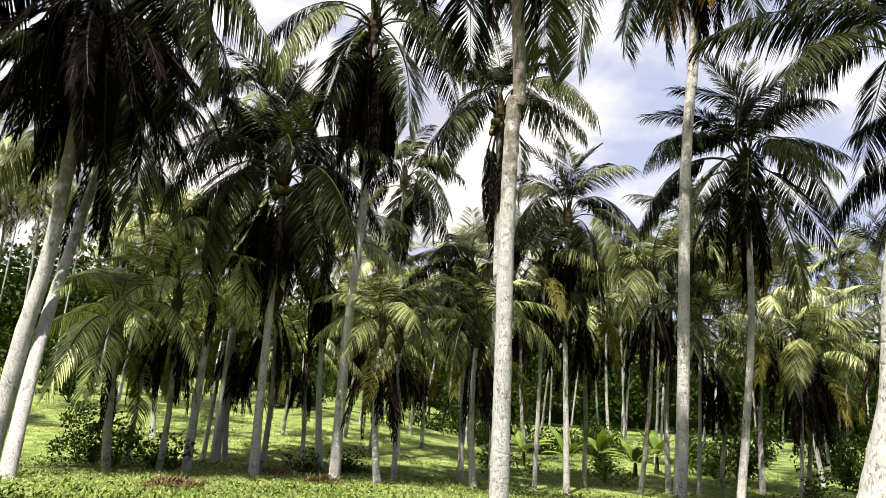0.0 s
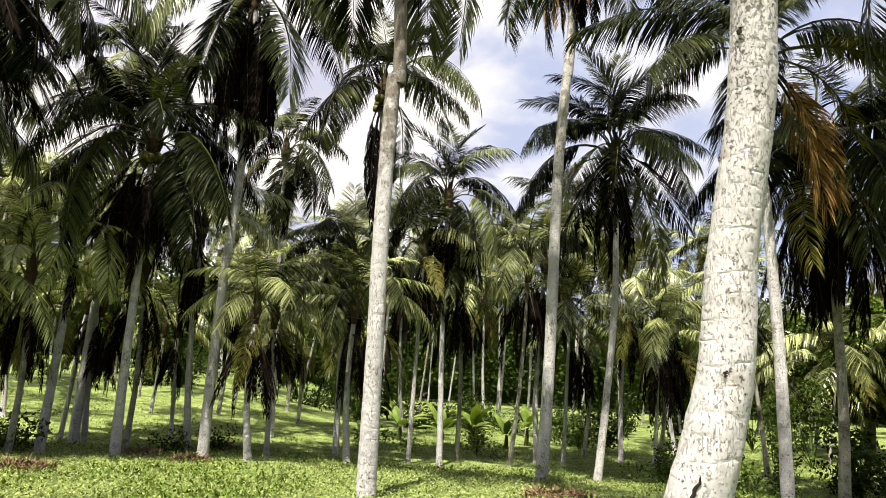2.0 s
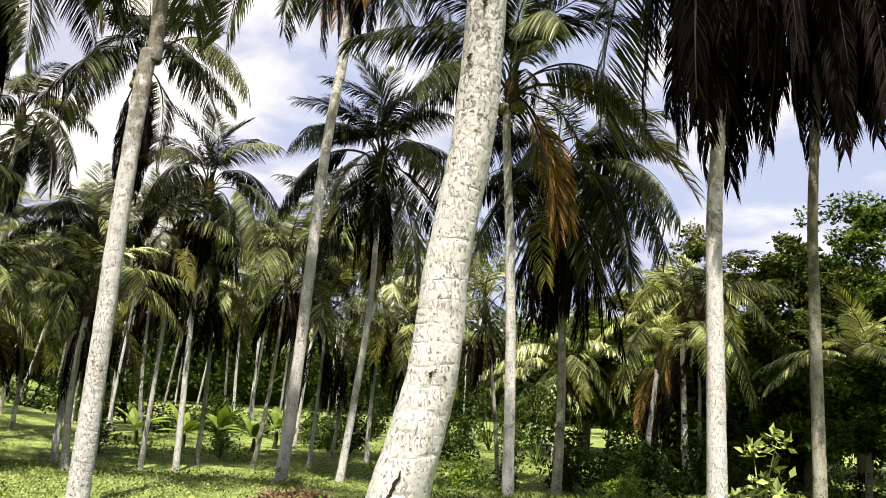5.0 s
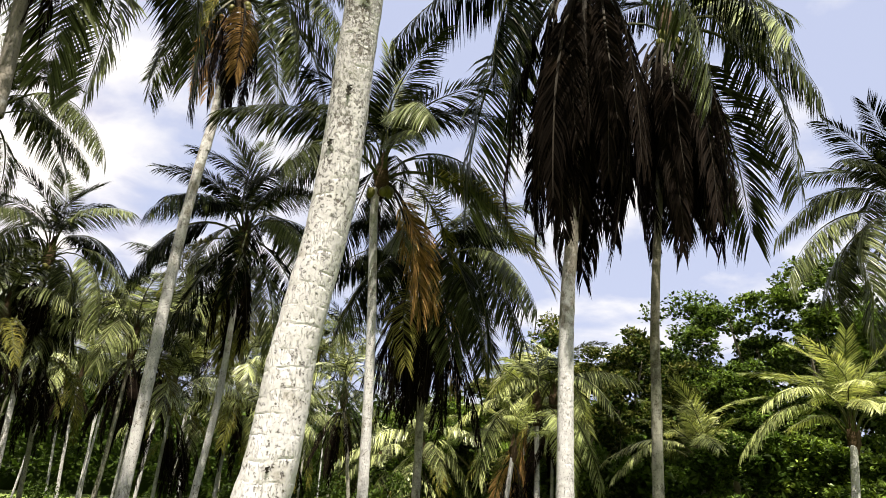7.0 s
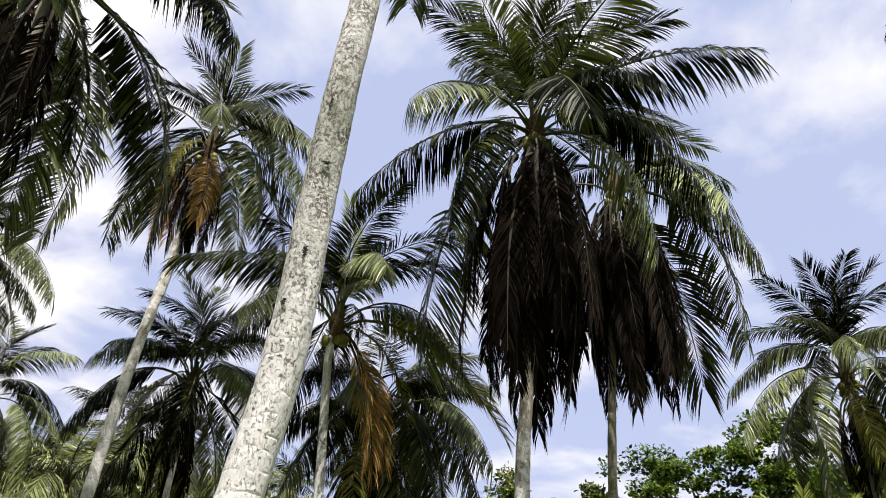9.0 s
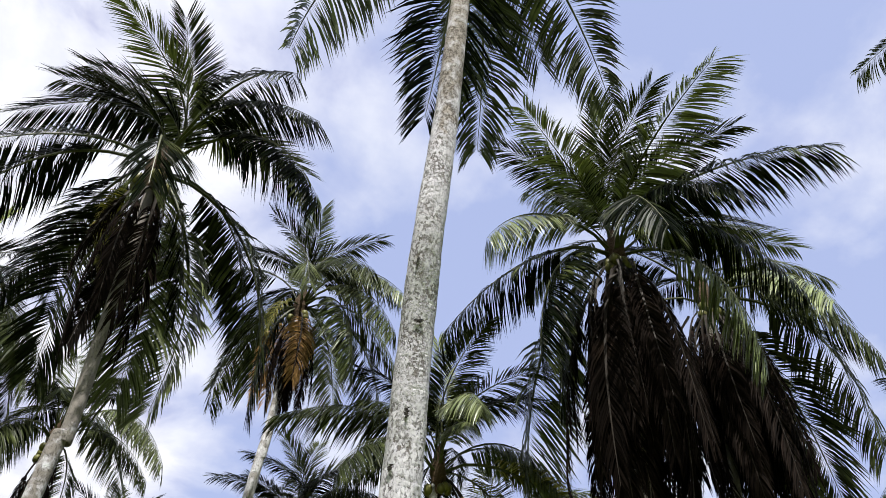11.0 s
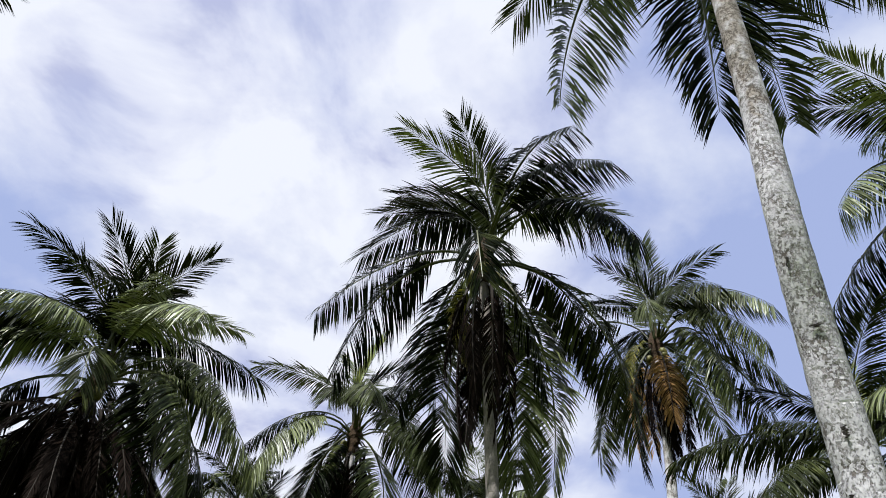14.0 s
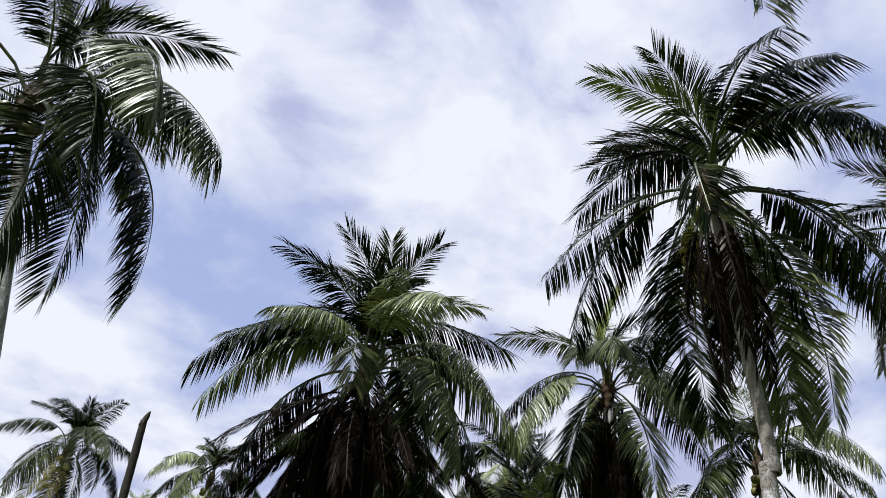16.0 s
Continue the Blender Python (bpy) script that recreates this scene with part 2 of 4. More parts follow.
LEAF_OLD = mat_leaf("palm_leaf_old", (0.075, 0.078, 0.018), (0.16, 0.145, 0.04), (0.19, 0.125, 0.04), trans=0.2)
# near-black: the shade under the crowns is put into the dead leaves' colour
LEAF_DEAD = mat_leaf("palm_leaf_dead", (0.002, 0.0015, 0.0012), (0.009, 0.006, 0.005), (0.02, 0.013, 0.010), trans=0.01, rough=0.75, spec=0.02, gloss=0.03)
LEAF_ORANGE = mat_leaf("palm_leaf_dry", (0.22, 0.125, 0.05), (0.36, 0.22, 0.10), (0.45, 0.31, 0.14), trans=0.2, rough=0.6)
RIB = mat_plain("palm_rib", (0.018, 0.023, 0.006), (0.05, 0.052, 0.015), 6.0, 0.45)
# ribs darkened with the dead leaves for the shade below the crown
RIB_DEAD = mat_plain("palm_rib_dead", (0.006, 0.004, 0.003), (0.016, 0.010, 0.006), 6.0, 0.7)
FIBRE = mat_plain("palm_fibre", (0.02, 0.013, 0.008), (0.06, 0.038, 0.022), 20.0, 0.95, 0.8, 0.03)
NUT = mat_plain("coconut_husk", (0.05, 0.052, 0.012), (0.10, 0.09, 0.025), 5.0, 0.45)
# near-black: the pole's backlit silhouette and the slits' depth put into the colour
BLACK_WOOD = mat_plain("black_wood", (0.012, 0.010, 0.009), (0.035, 0.03, 0.026), 9.0, 0.95, 0.8, 0.03)
GROUND = mat_ground()
WEED = mat_leaf("weed_leaf", (0.11, 0.15, 0.052), (0.30, 0.335, 0.148), (0.42, 0.44, 0.19), trans=0.25, rough=0.5)
# dark leaf colour, also taken for shade inside crowns and behind the grove
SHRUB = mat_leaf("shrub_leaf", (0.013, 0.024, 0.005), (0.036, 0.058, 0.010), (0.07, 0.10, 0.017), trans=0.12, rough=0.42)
BROAD = mat_leaf("broadleaf", (0.045, 0.078, 0.014), (0.125, 0.18, 0.034), (0.20, 0.24, 0.055), trans=0.18, rough=0.38, spec=0.15, gloss=0.15)
OLIVE = mat_leaf("olive_leaf", (0.07, 0.078, 0.022), (0.15, 0.155, 0.055), (0.24, 0.22, 0.10), trans=0.12, rough=0.5)
WOOD = mat_plain("branch_bark", (0.10, 0.085, 0.06), (0.24, 0.21, 0.17), 7.0, 0.9, 0.6, 0.03)
BRUSH = mat_plain("dry_brush", (0.07, 0.045, 0.03), (0.20, 0.13, 0.08), 12.0, 0.9)


# ---- helpers of this place ----
def mesh(name, verts, faces, mats, index=None, smooth=False):
    me = bpy.data.meshes.new(name)
    me.from_pydata([tuple(v) for v in verts], [], [tuple(f) for f in faces])
    for m in mats:
        me.materials.append(m)
    if index is not None:
        me.polygons.foreach_set("material_index", np.asarray(index, dtype=np.int32))
    if smooth:
        me.polygons.foreach_set("use_smooth", np.ones(len(me.polygons), dtype=bool))
    me.update()
    return me


def part(name, me, parent, matrix=None, label=""):
    ob = new(name, me)
    ob.parent = parent
    if matrix is not None:
        ob.matrix_basis = matrix
    return tagged(ob, label)


def lay(x, y):
    """Height of the ground: level near by, a shallow hollow beyond, then a slow rise."""
    r = math.hypot(x, y)
    a = min(max((r - 12) / 9, 0), 1)
    left = min(max((3 - x) / 8, 0), 1)
    return -(0.22 + 0.2 * min(max((x + 3) / 6, 0), 1)) * a * a * (3 - 2 * a) + min((0.035 + 0.065 * left) * max(r - 22, 0), 2.4 + 0.9 * left)


def tube(points, radii, sides, rough, rng, ring=0.0, per_metre=5.0):
    """A round stem along smooth points; ring: height of the ring scars."""
    pts = [Vector(p) for p in points]
    n = len(pts)
    total = sum((pts[i + 1] - pts[i]).length for i in range(n - 1))
    steps = max(6, int(total * per_metre))
    verts, faces = [], []
    ph = rng.uniform(0, 9)
    for k in range(steps + 1):
        u = k / steps * (n - 1)
        i = min(int(u), n - 2)
        f = u - i
        p0, p1, p2, p3 = pts[max(i - 1, 0)], pts[i], pts[i + 1], pts[min(i + 2, n - 1)]
        c = 0.5 * ((2 * p1) + (p2 - p0) * f + (2 * p0 - 5 * p1 + 4 * p2 - p3) * f * f + (3 * p1 - p0 - 3 * p2 + p3) * f ** 3)
        r = radii[i] * (1 - f) + radii[i + 1] * f
        r *= 1 + ring * (((k * 0.5) % 1.0) - 0.5)
        for s in range(sides):
            a = 2 * math.pi * s / sides
            q = noise.noise((math.cos(a) * 1.7 + ph, math.sin(a) * 1.7, k / steps * total * 2.2)) * rough
            q += noise.noise((math.cos(a) * 5 + ph, math.sin(a) * 5, k / steps * total * 7)) * rough * 0.4
            verts.append(c + Vector((math.cos(a), math.sin(a), 0)) * r * (1 + q))
    for k in range(steps):
        for s in range(sides):
            t = (s + 1) % sides
            faces.append((k * sides + s, k * sides + t, (k + 1) * sides + t, (k + 1) * sides + s))
    faces.append(tuple(steps * sides + s for s in range(sides)))
    return verts, faces


def frond_mesh(name, seed, elev, sag, pairs, leaf, mats, segs=3, limp=1.0, ragged=0.05, length=4.3, width=0.045, petiole=0.2, fold=0.3, ahead0=0.45):
    """A feather leaf whose chord runs along x; elev: the chord's slope, which tells where down is."""
    rng = random.Random(seed)
    g = Vector((-math.sin(radians(elev)), 0, -math.cos(radians(elev))))
    side_bow = rng.uniform(-0.05, 0.05)

    def spine(s):
        return Vector((length * s, side_bow * length * math.sin(math.pi * s), sag * length * 3.5 * (s ** 0.65) * (1 - s)))

    verts, faces, idx = [], [], []
    rings = 14 if pairs > 60 else 7
    for k in range(rings + 1):
        s = k / rings
        p, r = spine(s), 0.045 * (1 - s) ** 1.1 + 0.006
        wide = 1.9 if k == 0 else 1.0
        for a in (0, 1, 2, 3):
            ang = math.pi / 4 + a * math.pi / 2
            verts.append(p + Vector((0, math.cos(ang) * r * wide, math.sin(ang) * r * 0.8)))
    for k in range(rings):
        for a in range(4):
            b = (a + 1) % 4
            faces.append((k * 4 + a, k * 4 + b, k * 4 + 4 + b, k * 4 + 4 + a))
            idx.append(1)
    for side in (1, -1):
        gap = 0
        for k in range(pairs):
            s = petiole + (1 - petiole) * (k + rng.uniform(-0.3, 0.3)) / pairs
            s = min(max(s, petiole), 0.995)
            if gap > 0:
                gap -= 1
                continue
            if rng.random() < ragged:
                gap = rng.randint(0, 2)
                continue
            p, tan = spine(s), (spine(min(s + 0.01, 1)) - spine(max(s - 0.01, 0))).normalized()
            y = Vector((0, side, 0))
            nrm = Vector((-tan.z, 0, tan.x))
            u = (s - petiole) / (1 - petiole)
            # leaflets lean together in tufts along the rib
            tuft = noise.noise((s * 16, seed * 3.7, side * 5.0))
            tuft2 = noise.noise((s * 16, seed * 3.7 + 50, side * 5.0))
            ll = leaf * (0.55 + 0.45 * min(u / 0.2, 1)) * (1 - 0.42 * max(u - 0.5, 0) / 0.5) * rng.uniform(0.85, 1.1)
            ahead = ahead0 + 0.95 * u ** 1.5 + 0.3 * tuft
            d = (tan * ahead + y * (1.0 - 0.3 * u) + nrm * (fold + 0.3 * tuft2 + rng.uniform(-0.16, 0.16)) + Vector((rng.uniform(-0.08, 0.08), rng.uniform(-0.08, 0.08), 0))).normalized()
            w = width * rng.uniform(0.8, 1.15) * (1 - 0.35 * u)
            q = p.copy()
            start = len(verts)
            hang = limp * rng.uniform(0.55, 1.45)
            tw = side * (0.25 + rng.gauss(0, 0.35))
            for j in range(segs):
                wd = (tan - d * tan.dot(d))
                wd = wd.normalized() if wd.length > 0.05 else nrm
                wd = (wd * math.cos(tw) + d.cross(wd) * math.sin(tw)) * w * (0.55 if j == 0 else (1.0, 0.85, 0.6)[min(j - 1, 2)])
                if j == 0 and segs > 2:
                    verts.append(q)
                else:
                    verts += [q - wd * 0.5, q + wd * 0.5]
                q = q + d * (ll / segs)
                d = (d + g * hang * 0.42 * 3 / segs).normalized()
            verts.append(q)
            if segs > 2:
                faces.append((start, start + 2, start + 1))
                rows_at = [start + 1 + 2 * j for j in range(segs - 1)]
            else:
                rows_at = [start + 2 * j for j in range(segs)]
            for e0, e1 in zip(rows_at, rows_at[1:]):
                faces.append((e0, e0 + 1, e1 + 1, e1))
            e = rows_at[-1]
            faces.append((e, e + 1, e + 2))
            idx += [0] * (len(faces) - len(idx))
    return mesh(name, verts, faces, mats, idx)


# classes of leaf by the slope of their chord: slope, sag, limpness, fold
CLASSES = [(72, 0.15, 0.3, 0.20), (45, 0.21, 0.6, -0.05), (15, 0.24, 0.85, -0.55), (-15, 0.26, 0.9, -0.75), (-45, 0.21, 0.9, -0.6), (-75, 0.10, 0.8, -0.2)]
FINE, PLAIN, BRIGHT, DARK, SOFT = {}, {}, {}, {}, {}
for ci, (el, sg, lp, fo) in enumerate(CLASSES):
    for v in range(3):
        lf = 1.2 if el > 30 else 1.4
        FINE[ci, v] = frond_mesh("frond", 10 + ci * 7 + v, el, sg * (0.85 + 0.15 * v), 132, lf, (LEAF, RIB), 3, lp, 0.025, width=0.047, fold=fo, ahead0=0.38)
        BRIGHT[ci, v] = frond_mesh("frond_light", 210 + ci * 7 + v, el, sg * (0.85 + 0.15 * v), 104, 1.0, (LEAF_YOUNG_LIT, RIB), 3, lp * 0.7, 0.04, width=0.04, fold=fo * 0.5, ahead0=0.5)
        SOFT[ci, v] = frond_mesh("frond_mid", 310 + ci * 7 + v, el, sg * (0.85 + 0.15 * v), 62, lf, (LEAF_DAPPLED, RIB), 2, lp, 0.04, width=0.060, fold=fo, ahead0=0.38)
        PLAIN[ci, v] = frond_mesh("frond_far", 60 + ci * 7 + v, el, sg * (0.85 + 0.15 * v), 46, lf, (LEAF_DAPPLED, RIB), 2, lp, 0.05, width=0.072, fold=fo)
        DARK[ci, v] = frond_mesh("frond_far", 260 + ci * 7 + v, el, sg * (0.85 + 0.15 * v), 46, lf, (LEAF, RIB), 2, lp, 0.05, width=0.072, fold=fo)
for v in range(3):
    FINE["old", v] = frond_mesh("frond_old", 120 + v, -45, 0.16, 110, 1.05, (LEAF_OLD, RIB), 2, 1.6, 0.08, width=0.045)
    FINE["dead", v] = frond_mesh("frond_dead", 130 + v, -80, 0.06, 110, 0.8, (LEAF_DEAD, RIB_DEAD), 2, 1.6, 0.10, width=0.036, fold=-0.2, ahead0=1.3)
    FINE["dry", v] = frond_mesh("frond_dry", 140 + v, -70, 0.10, 112, 1.1, (LEAF_ORANGE, RIB_DEAD), 3, 1.2, 0.06, fold=0.1)
    FINE["young", v] = frond_mesh("frond_young", 170 + v, 70, 0.08, 90, 0.9, (LEAF_YOUNG_LIT, RIB), 3, 0.2, 0.02, width=0.05, fold=0.5, ahead0=0.7)
    for k in ("old", "dead", "dry", "young"):
        BRIGHT[k, v] = SOFT[k, v] = FINE[k, v]
    PLAIN["old", v] = frond_mesh("frond_old_far", 150 + v, -45, 0.16, 42, 1.05, (LEAF_OLD, RIB), 2, 1.6, 0.1, width=0.08)
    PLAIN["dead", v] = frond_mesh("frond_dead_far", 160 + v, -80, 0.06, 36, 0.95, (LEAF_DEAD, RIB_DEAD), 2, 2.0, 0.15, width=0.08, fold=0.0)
    for k in ("old", "dead"):
        DARK[k, v] = PLAIN[k, v]


def nut_mesh():
    bm = bmesh.new()
    bmesh.ops.create_icosphere(bm, subdivisions=2, radius=0.12)
    for v in bm.verts:
        v.co.z *= 1.25
        v.co.x *= 1 + 0.12 * abs(v.co.z) / 0.15
    me = bpy.data.meshes.new("coconut")
    bm.to_mesh(me)
    bm.free()
    me.materials.append(NUT)
    me.polygons.foreach_set("use_smooth", np.ones(len(me.polygons), dtype=bool))
    return me


NUT_MESH = nut_mesh()


def heart_mesh():
    """The fibrous leaf bases where the crown leaves the stem."""
    rng = random.Random(5)
    v, f = tube([(0, 0, -0.55), (0, 0, -0.2), (0, 0, 0.15), (0.01, 0, 0.55), (0.02, 0, 0.9)], [0.12, 0.19, 0.22, 0.12, 0.02], 14, 0.28, rng, 0.15, 9)
    return mesh("crown_heart", v, f, [FIBRE])


HEART = heart_mesh()


def frond_pose(top, az, el, scale, roll=0.0):
    """Lays a leaf from the crown: az clockwise from ahead, el above level (degrees)."""
    h = Vector((math.sin(radians(az)), math.cos(radians(az)), 0))
    c, s = math.cos(radians(el)), math.sin(radians(el))
    x = h * c + Vector((0, 0, s))
    z = h * -s + Vector((0, 0, c))
    y = z.cross(x)
    m = Matrix((x, y, z)).transposed().to_4x4()
    m = m @ Matrix.Rotation(radians(roll), 4, "X") @ Matrix.Scale(scale, 4)
    m.translation = Vector(top) + h * 0.1 * c + Vector((0, 0, 0.1 * s))
    return m


def leaf_class(el):
    return min(range(len(CLASSES)), key=lambda i: abs(CLASSES[i][0] - el))


def palm(label, base, top, reach, seed, dia=0.28, fine=True, count=24, low=-50, skirt=0, old=2, dry=0, nuts=6, bark=None,
         bend=(0, 0), mids=None, own=(), sides=None, name="coconut_palm", group="coconut palms of the grove", swell=1.1, drop=0.5, lib=None, high=80, hang=1.0, girth=None, flare=8):
    """One palm: ringed stem, leaves from upright to hanging, dead leaves, nuts. own: leaves of known az, el, reach, roll (and kind)."""
    rng = random.Random(seed)
    bx, by = base[0], base[1]
    bz = base[2] if len(base) > 2 else lay(bx, by) - 0.08
    root = new(name)
    root.location = (bx, by, bz)
    tagged(root, label, "palm tree", group)
    off = Vector((bx, by, bz))
    tp = Vector(top) - off
    if mids is None:
        mids = [Vector((tp.x * 0.33 + bend[0] * 0.9, tp.y * 0.33 + bend[1] * 0.9, tp.z * 0.33)),
                Vector((tp.x * 0.68 + bend[0] * 0.8, tp.y * 0.68 + bend[1] * 0.8, tp.z * 0.68))]
    else:
        mids = [Vector(m) - off for m in mids]
    pts = [Vector((0, 0, 0)), mids[0] * 0.12 + Vector((0, 0, 0.0)), *mids, tp]
    r = dia / 2
    radii = [r * swell * 1.15, r * (1 + (swell - 1) * 0.45)] + [r * (1 - 0.22 * (i + 1) / len(mids)) for i in range(len(mids))] + [r * 0.66]
    if girth:
        radii[2:2 + len(girth)] = girth
    n = sides or (20 if fine else 8)
    v, f = tube(pts, radii, n, 0.06, rng, 0.05 if fine else 0.0, 7.0 if fine else 1.5)
    part("trunk", mesh("trunk", v, f, [bark or BARK_PALE], smooth=True), root)
    sc = reach / 4.3
    hs = max(0.55, min(1.3, sc * 1.15))
    part("crown_heart", HEART, root, Matrix.Translation(tp) @ Matrix.Scale(hs, 4))
    lib = lib or (FINE if fine else PLAIN)
    for i in range(count):
        u = (i + 0.5) / count
        az = i * 137.5 + rng.uniform(-14, 14)
        el = high - (high - low) * u ** 1.1 + rng.uniform(-7, 7)
        k = leaf_class(el)
        part("frond", lib[k, rng.randrange(3)], root, frond_pose(tp + Vector((0, 0, 0.25 * (1 - u))), az, el, sc * rng.uniform(0.8, 1.0) * (0.75 if el > 45 else 1) * (0.82 if own and el > 0 else 1), rng.uniform(-18, 18)))
    for spec in own:
        az, el, ln = spec[:3]
        kind = spec[4] if len(spec) > 4 else leaf_class(el)
        part("frond", lib[kind, rng.randrange(3)], root, frond_pose(tp + Vector((0, 0, 0.1)), az, el, ln / 4.3, spec[3] if len(spec) > 3 else 0))
    for kind, num, el0 in (("old", old, -52), ("dry", dry, -70)):
        for i in range(num):
            part("frond", lib[kind, rng.randrange(3)], root, frond_pose(tp - Vector((0, 0, 0.1)), rng.uniform(0, 360), el0 + rng.uniform(-12, 12), sc * rng.uniform(0.75, 0.95), rng.uniform(-20, 20)))
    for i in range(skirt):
        part("dead_frond", lib["dead", rng.randrange(3)], root, frond_pose(tp + Vector((math.sin(radians(i * 137.5)), math.cos(radians(i * 137.5)), 0)) * rng.uniform(0.02, 0.08) * skirt ** 0.5 * sc - Vector((0, 0, 0.2 + drop * rng.random())), i * 137.5 + rng.uniform(-25, 25), -84 + rng.uniform(-5, flare), hang * sc * rng.uniform(0.75, 1.15), rng.uniform(-40, 40)), "dry brown hanging leaf, darkened for crown shade")
    for i in range(nuts):
        a = rng.uniform(0, 6.28)
        part("coconut", NUT_MESH, root, Matrix.Translation(tp + Vector((math.cos(a) * 0.26 * hs, math.sin(a) * 0.26 * hs, -0.25 - rng.uniform(0, 0.3) * hs))) @ Matrix.Scale(hs * 0.95, 4))
    return root


# ---- ground ----
def make_ground():
    """One sheet to the horizon, finer near by, with low humps."""
    verts, faces = [], []
    rad = [0.0] + [1.2 * 1.09 ** k for k in range(60)] + [260, 420, 800, 1600, 3000]
    n = 160
    for r in rad[1:]:
        for a in range(n):
            x, y = r * math.sin(2 * math.pi * a / n), r * math.cos(2 * math.pi * a / n)
            z = lay(x, y)
            if r < 120:
                z += 0.05 * noise.noise((x * 0.5, y * 0.5, 1)) + 0.04 * noise.noise((x * 1.6, y * 1.6, 4))
            verts.append((x, y, z))
    verts.append((0, 0, 0))
    c = len(verts) - 1
    for a in range(n):
        faces.append((c, (a + 1) % n, a))
    for k in range(len(rad) - 2):
        for a in range(n):
            b = (a + 1) % n
            faces.append((k * n + a, k * n + b, (k + 1) * n + b, (k + 1) * n + a))
    ob = new("ground", mesh("ground", verts, faces, [GROUND], smooth=True))
    tagged(ob, "bright green weedy meadow under the palms", "ground", kind="structure")


make_ground()


def leaf_cloud(rng, spots, size, up=0.4, stretch=1.9):
    """Many small folded leaves about the given spots."""
    verts, faces = [], []
    for p in spots:
        d = Vector((rng.gauss(0, 1), rng.gauss(0, 1), rng.gauss(up, 0.7))).normalized()
        s = Vector((rng.gauss(0, 1), rng.gauss(0, 1), rng.gauss(0, 0.5)))
        s = (s - d * s.dot(d)).normalized()
        k = d.cross(s)
        l = size * rng.uniform(0.6, 1.35)
        w = l / stretch * 0.5
        b = len(verts)
        p = Vector(p)
        verts += [p, p + d * l * 0.45 + s * w + k * w * 0.4, p + d * l, p + d * l * 0.45 - s * w + k * w * 0.4]
        faces += [(b, b + 1, b + 2), (b, b + 2, b + 3)]
    return verts, faces


def make_weeds():
    rng = random.Random(21)
    spots, tall = [], []
    while len(spots) < 150000:
        r = 7.5 + 26 * rng.random() ** 1.6
        a = radians(rng.uniform(-42, 62))
        x, y = r * math.sin(a), r * math.cos(a)
        if noise.noise((x * 0.45, y * 0.45, 7)) < rng.uniform(-0.75, 0.1):
            continue
        spots.append((x, y, lay(x, y) + rng.uniform(0.0, 0.07)))
    v, f = leaf_cloud(rng, spots, 0.046, 0.5, 1.5)
    tagged(new("weeds", mesh("weeds", v, f, [WEED])), "low sunlit yellow-green weeds covering the meadow", "weeds", kind="stuff")
    # darker clumps, also standing for shadow patches and shaded humps in the grass
    while len(tall) < 16000:
        r = 9 + 24 * rng.random() ** 1.3
        a = radians(rng.uniform(-42, 62))
        x, y = r * math.sin(a), r * math.cos(a)
        if noise.noise((x * 0.3, y * 0.3, 17)) < 0.12:
            continue
        tall.append((x, y, lay(x, y) + rng.uniform(0.0, 0.25) * rng.random()))
    v, f = leaf_cloud(rng, tall, 0.075, 0.9, 2.2)
    tagged(new("tall_weeds", mesh("tall_weeds", v, f, [BROAD])), "darker taller weed clumps, also for shaded patches of the meadow", "weeds", kind="stuff")


make_weeds()


# ---- the palms that stand nearest ----
palm("tall white-barked coconut palm close by with a cracked ringed trunk", (2.07, 3.94), (2.95, 3.15, 14.12), 4.2, 1, dia=0.33, count=11, low=38, old=0, nuts=7, bark=BARK_CLOSE, high=80, sides=48, swell=1.5,
     mids=[(2.24, 3.84, 0.88), (2.38, 3.72, 1.70), (2.42, 3.67, 2.44), (2.50, 3.53, 3.48), (2.45, 3.35, 4.75), (2.35, 3.07, 5.78), (2.41, 2.96, 7.23), (2.47, 2.85, 9.27)], girth=(0.2, 0.168, 0.152, 0.145, 0.137, 0.128, 0.122, 0.105),
     own=[(-30, -45, 4.27), (15, -61, 4.29), (37, -41, 4.37), (56, 9, 4.18), (77, -37, 4.28), (-32, 16, 4.17), (-4, 34, 4.14), (36, 3, 4.19)])
NEAR = scene.objects["coconut_palm"]


def crack_mesh(seed):
    """A slit in the bark: a ragged dark sliver with raised lips."""
    rng = random.Random(seed)
    v, f = [], []
    n = 9
    for k in range(n + 1):
        u = k / n
        w = math.sin(math.pi * u) ** 0.7 * rng.uniform(0.7, 1.2) * 0.5
        j = rng.uniform(-0.35, 0.35)
        v += [(-w + j, 0.0, u - 0.5), (j * 1.1, -0.3, u - 0.5), (w + j, 0.0, u - 0.5)]
    for k in range(n):
        a = 3 * k
        f += [(a, a + 1, a + 4, a + 3), (a + 1, a + 2, a + 5, a + 4)]
    return mesh("bark_crack", v, f, [BLACK_WOOD])


CRACKS = [crack_mesh(s) for s in (1, 2, 3)]
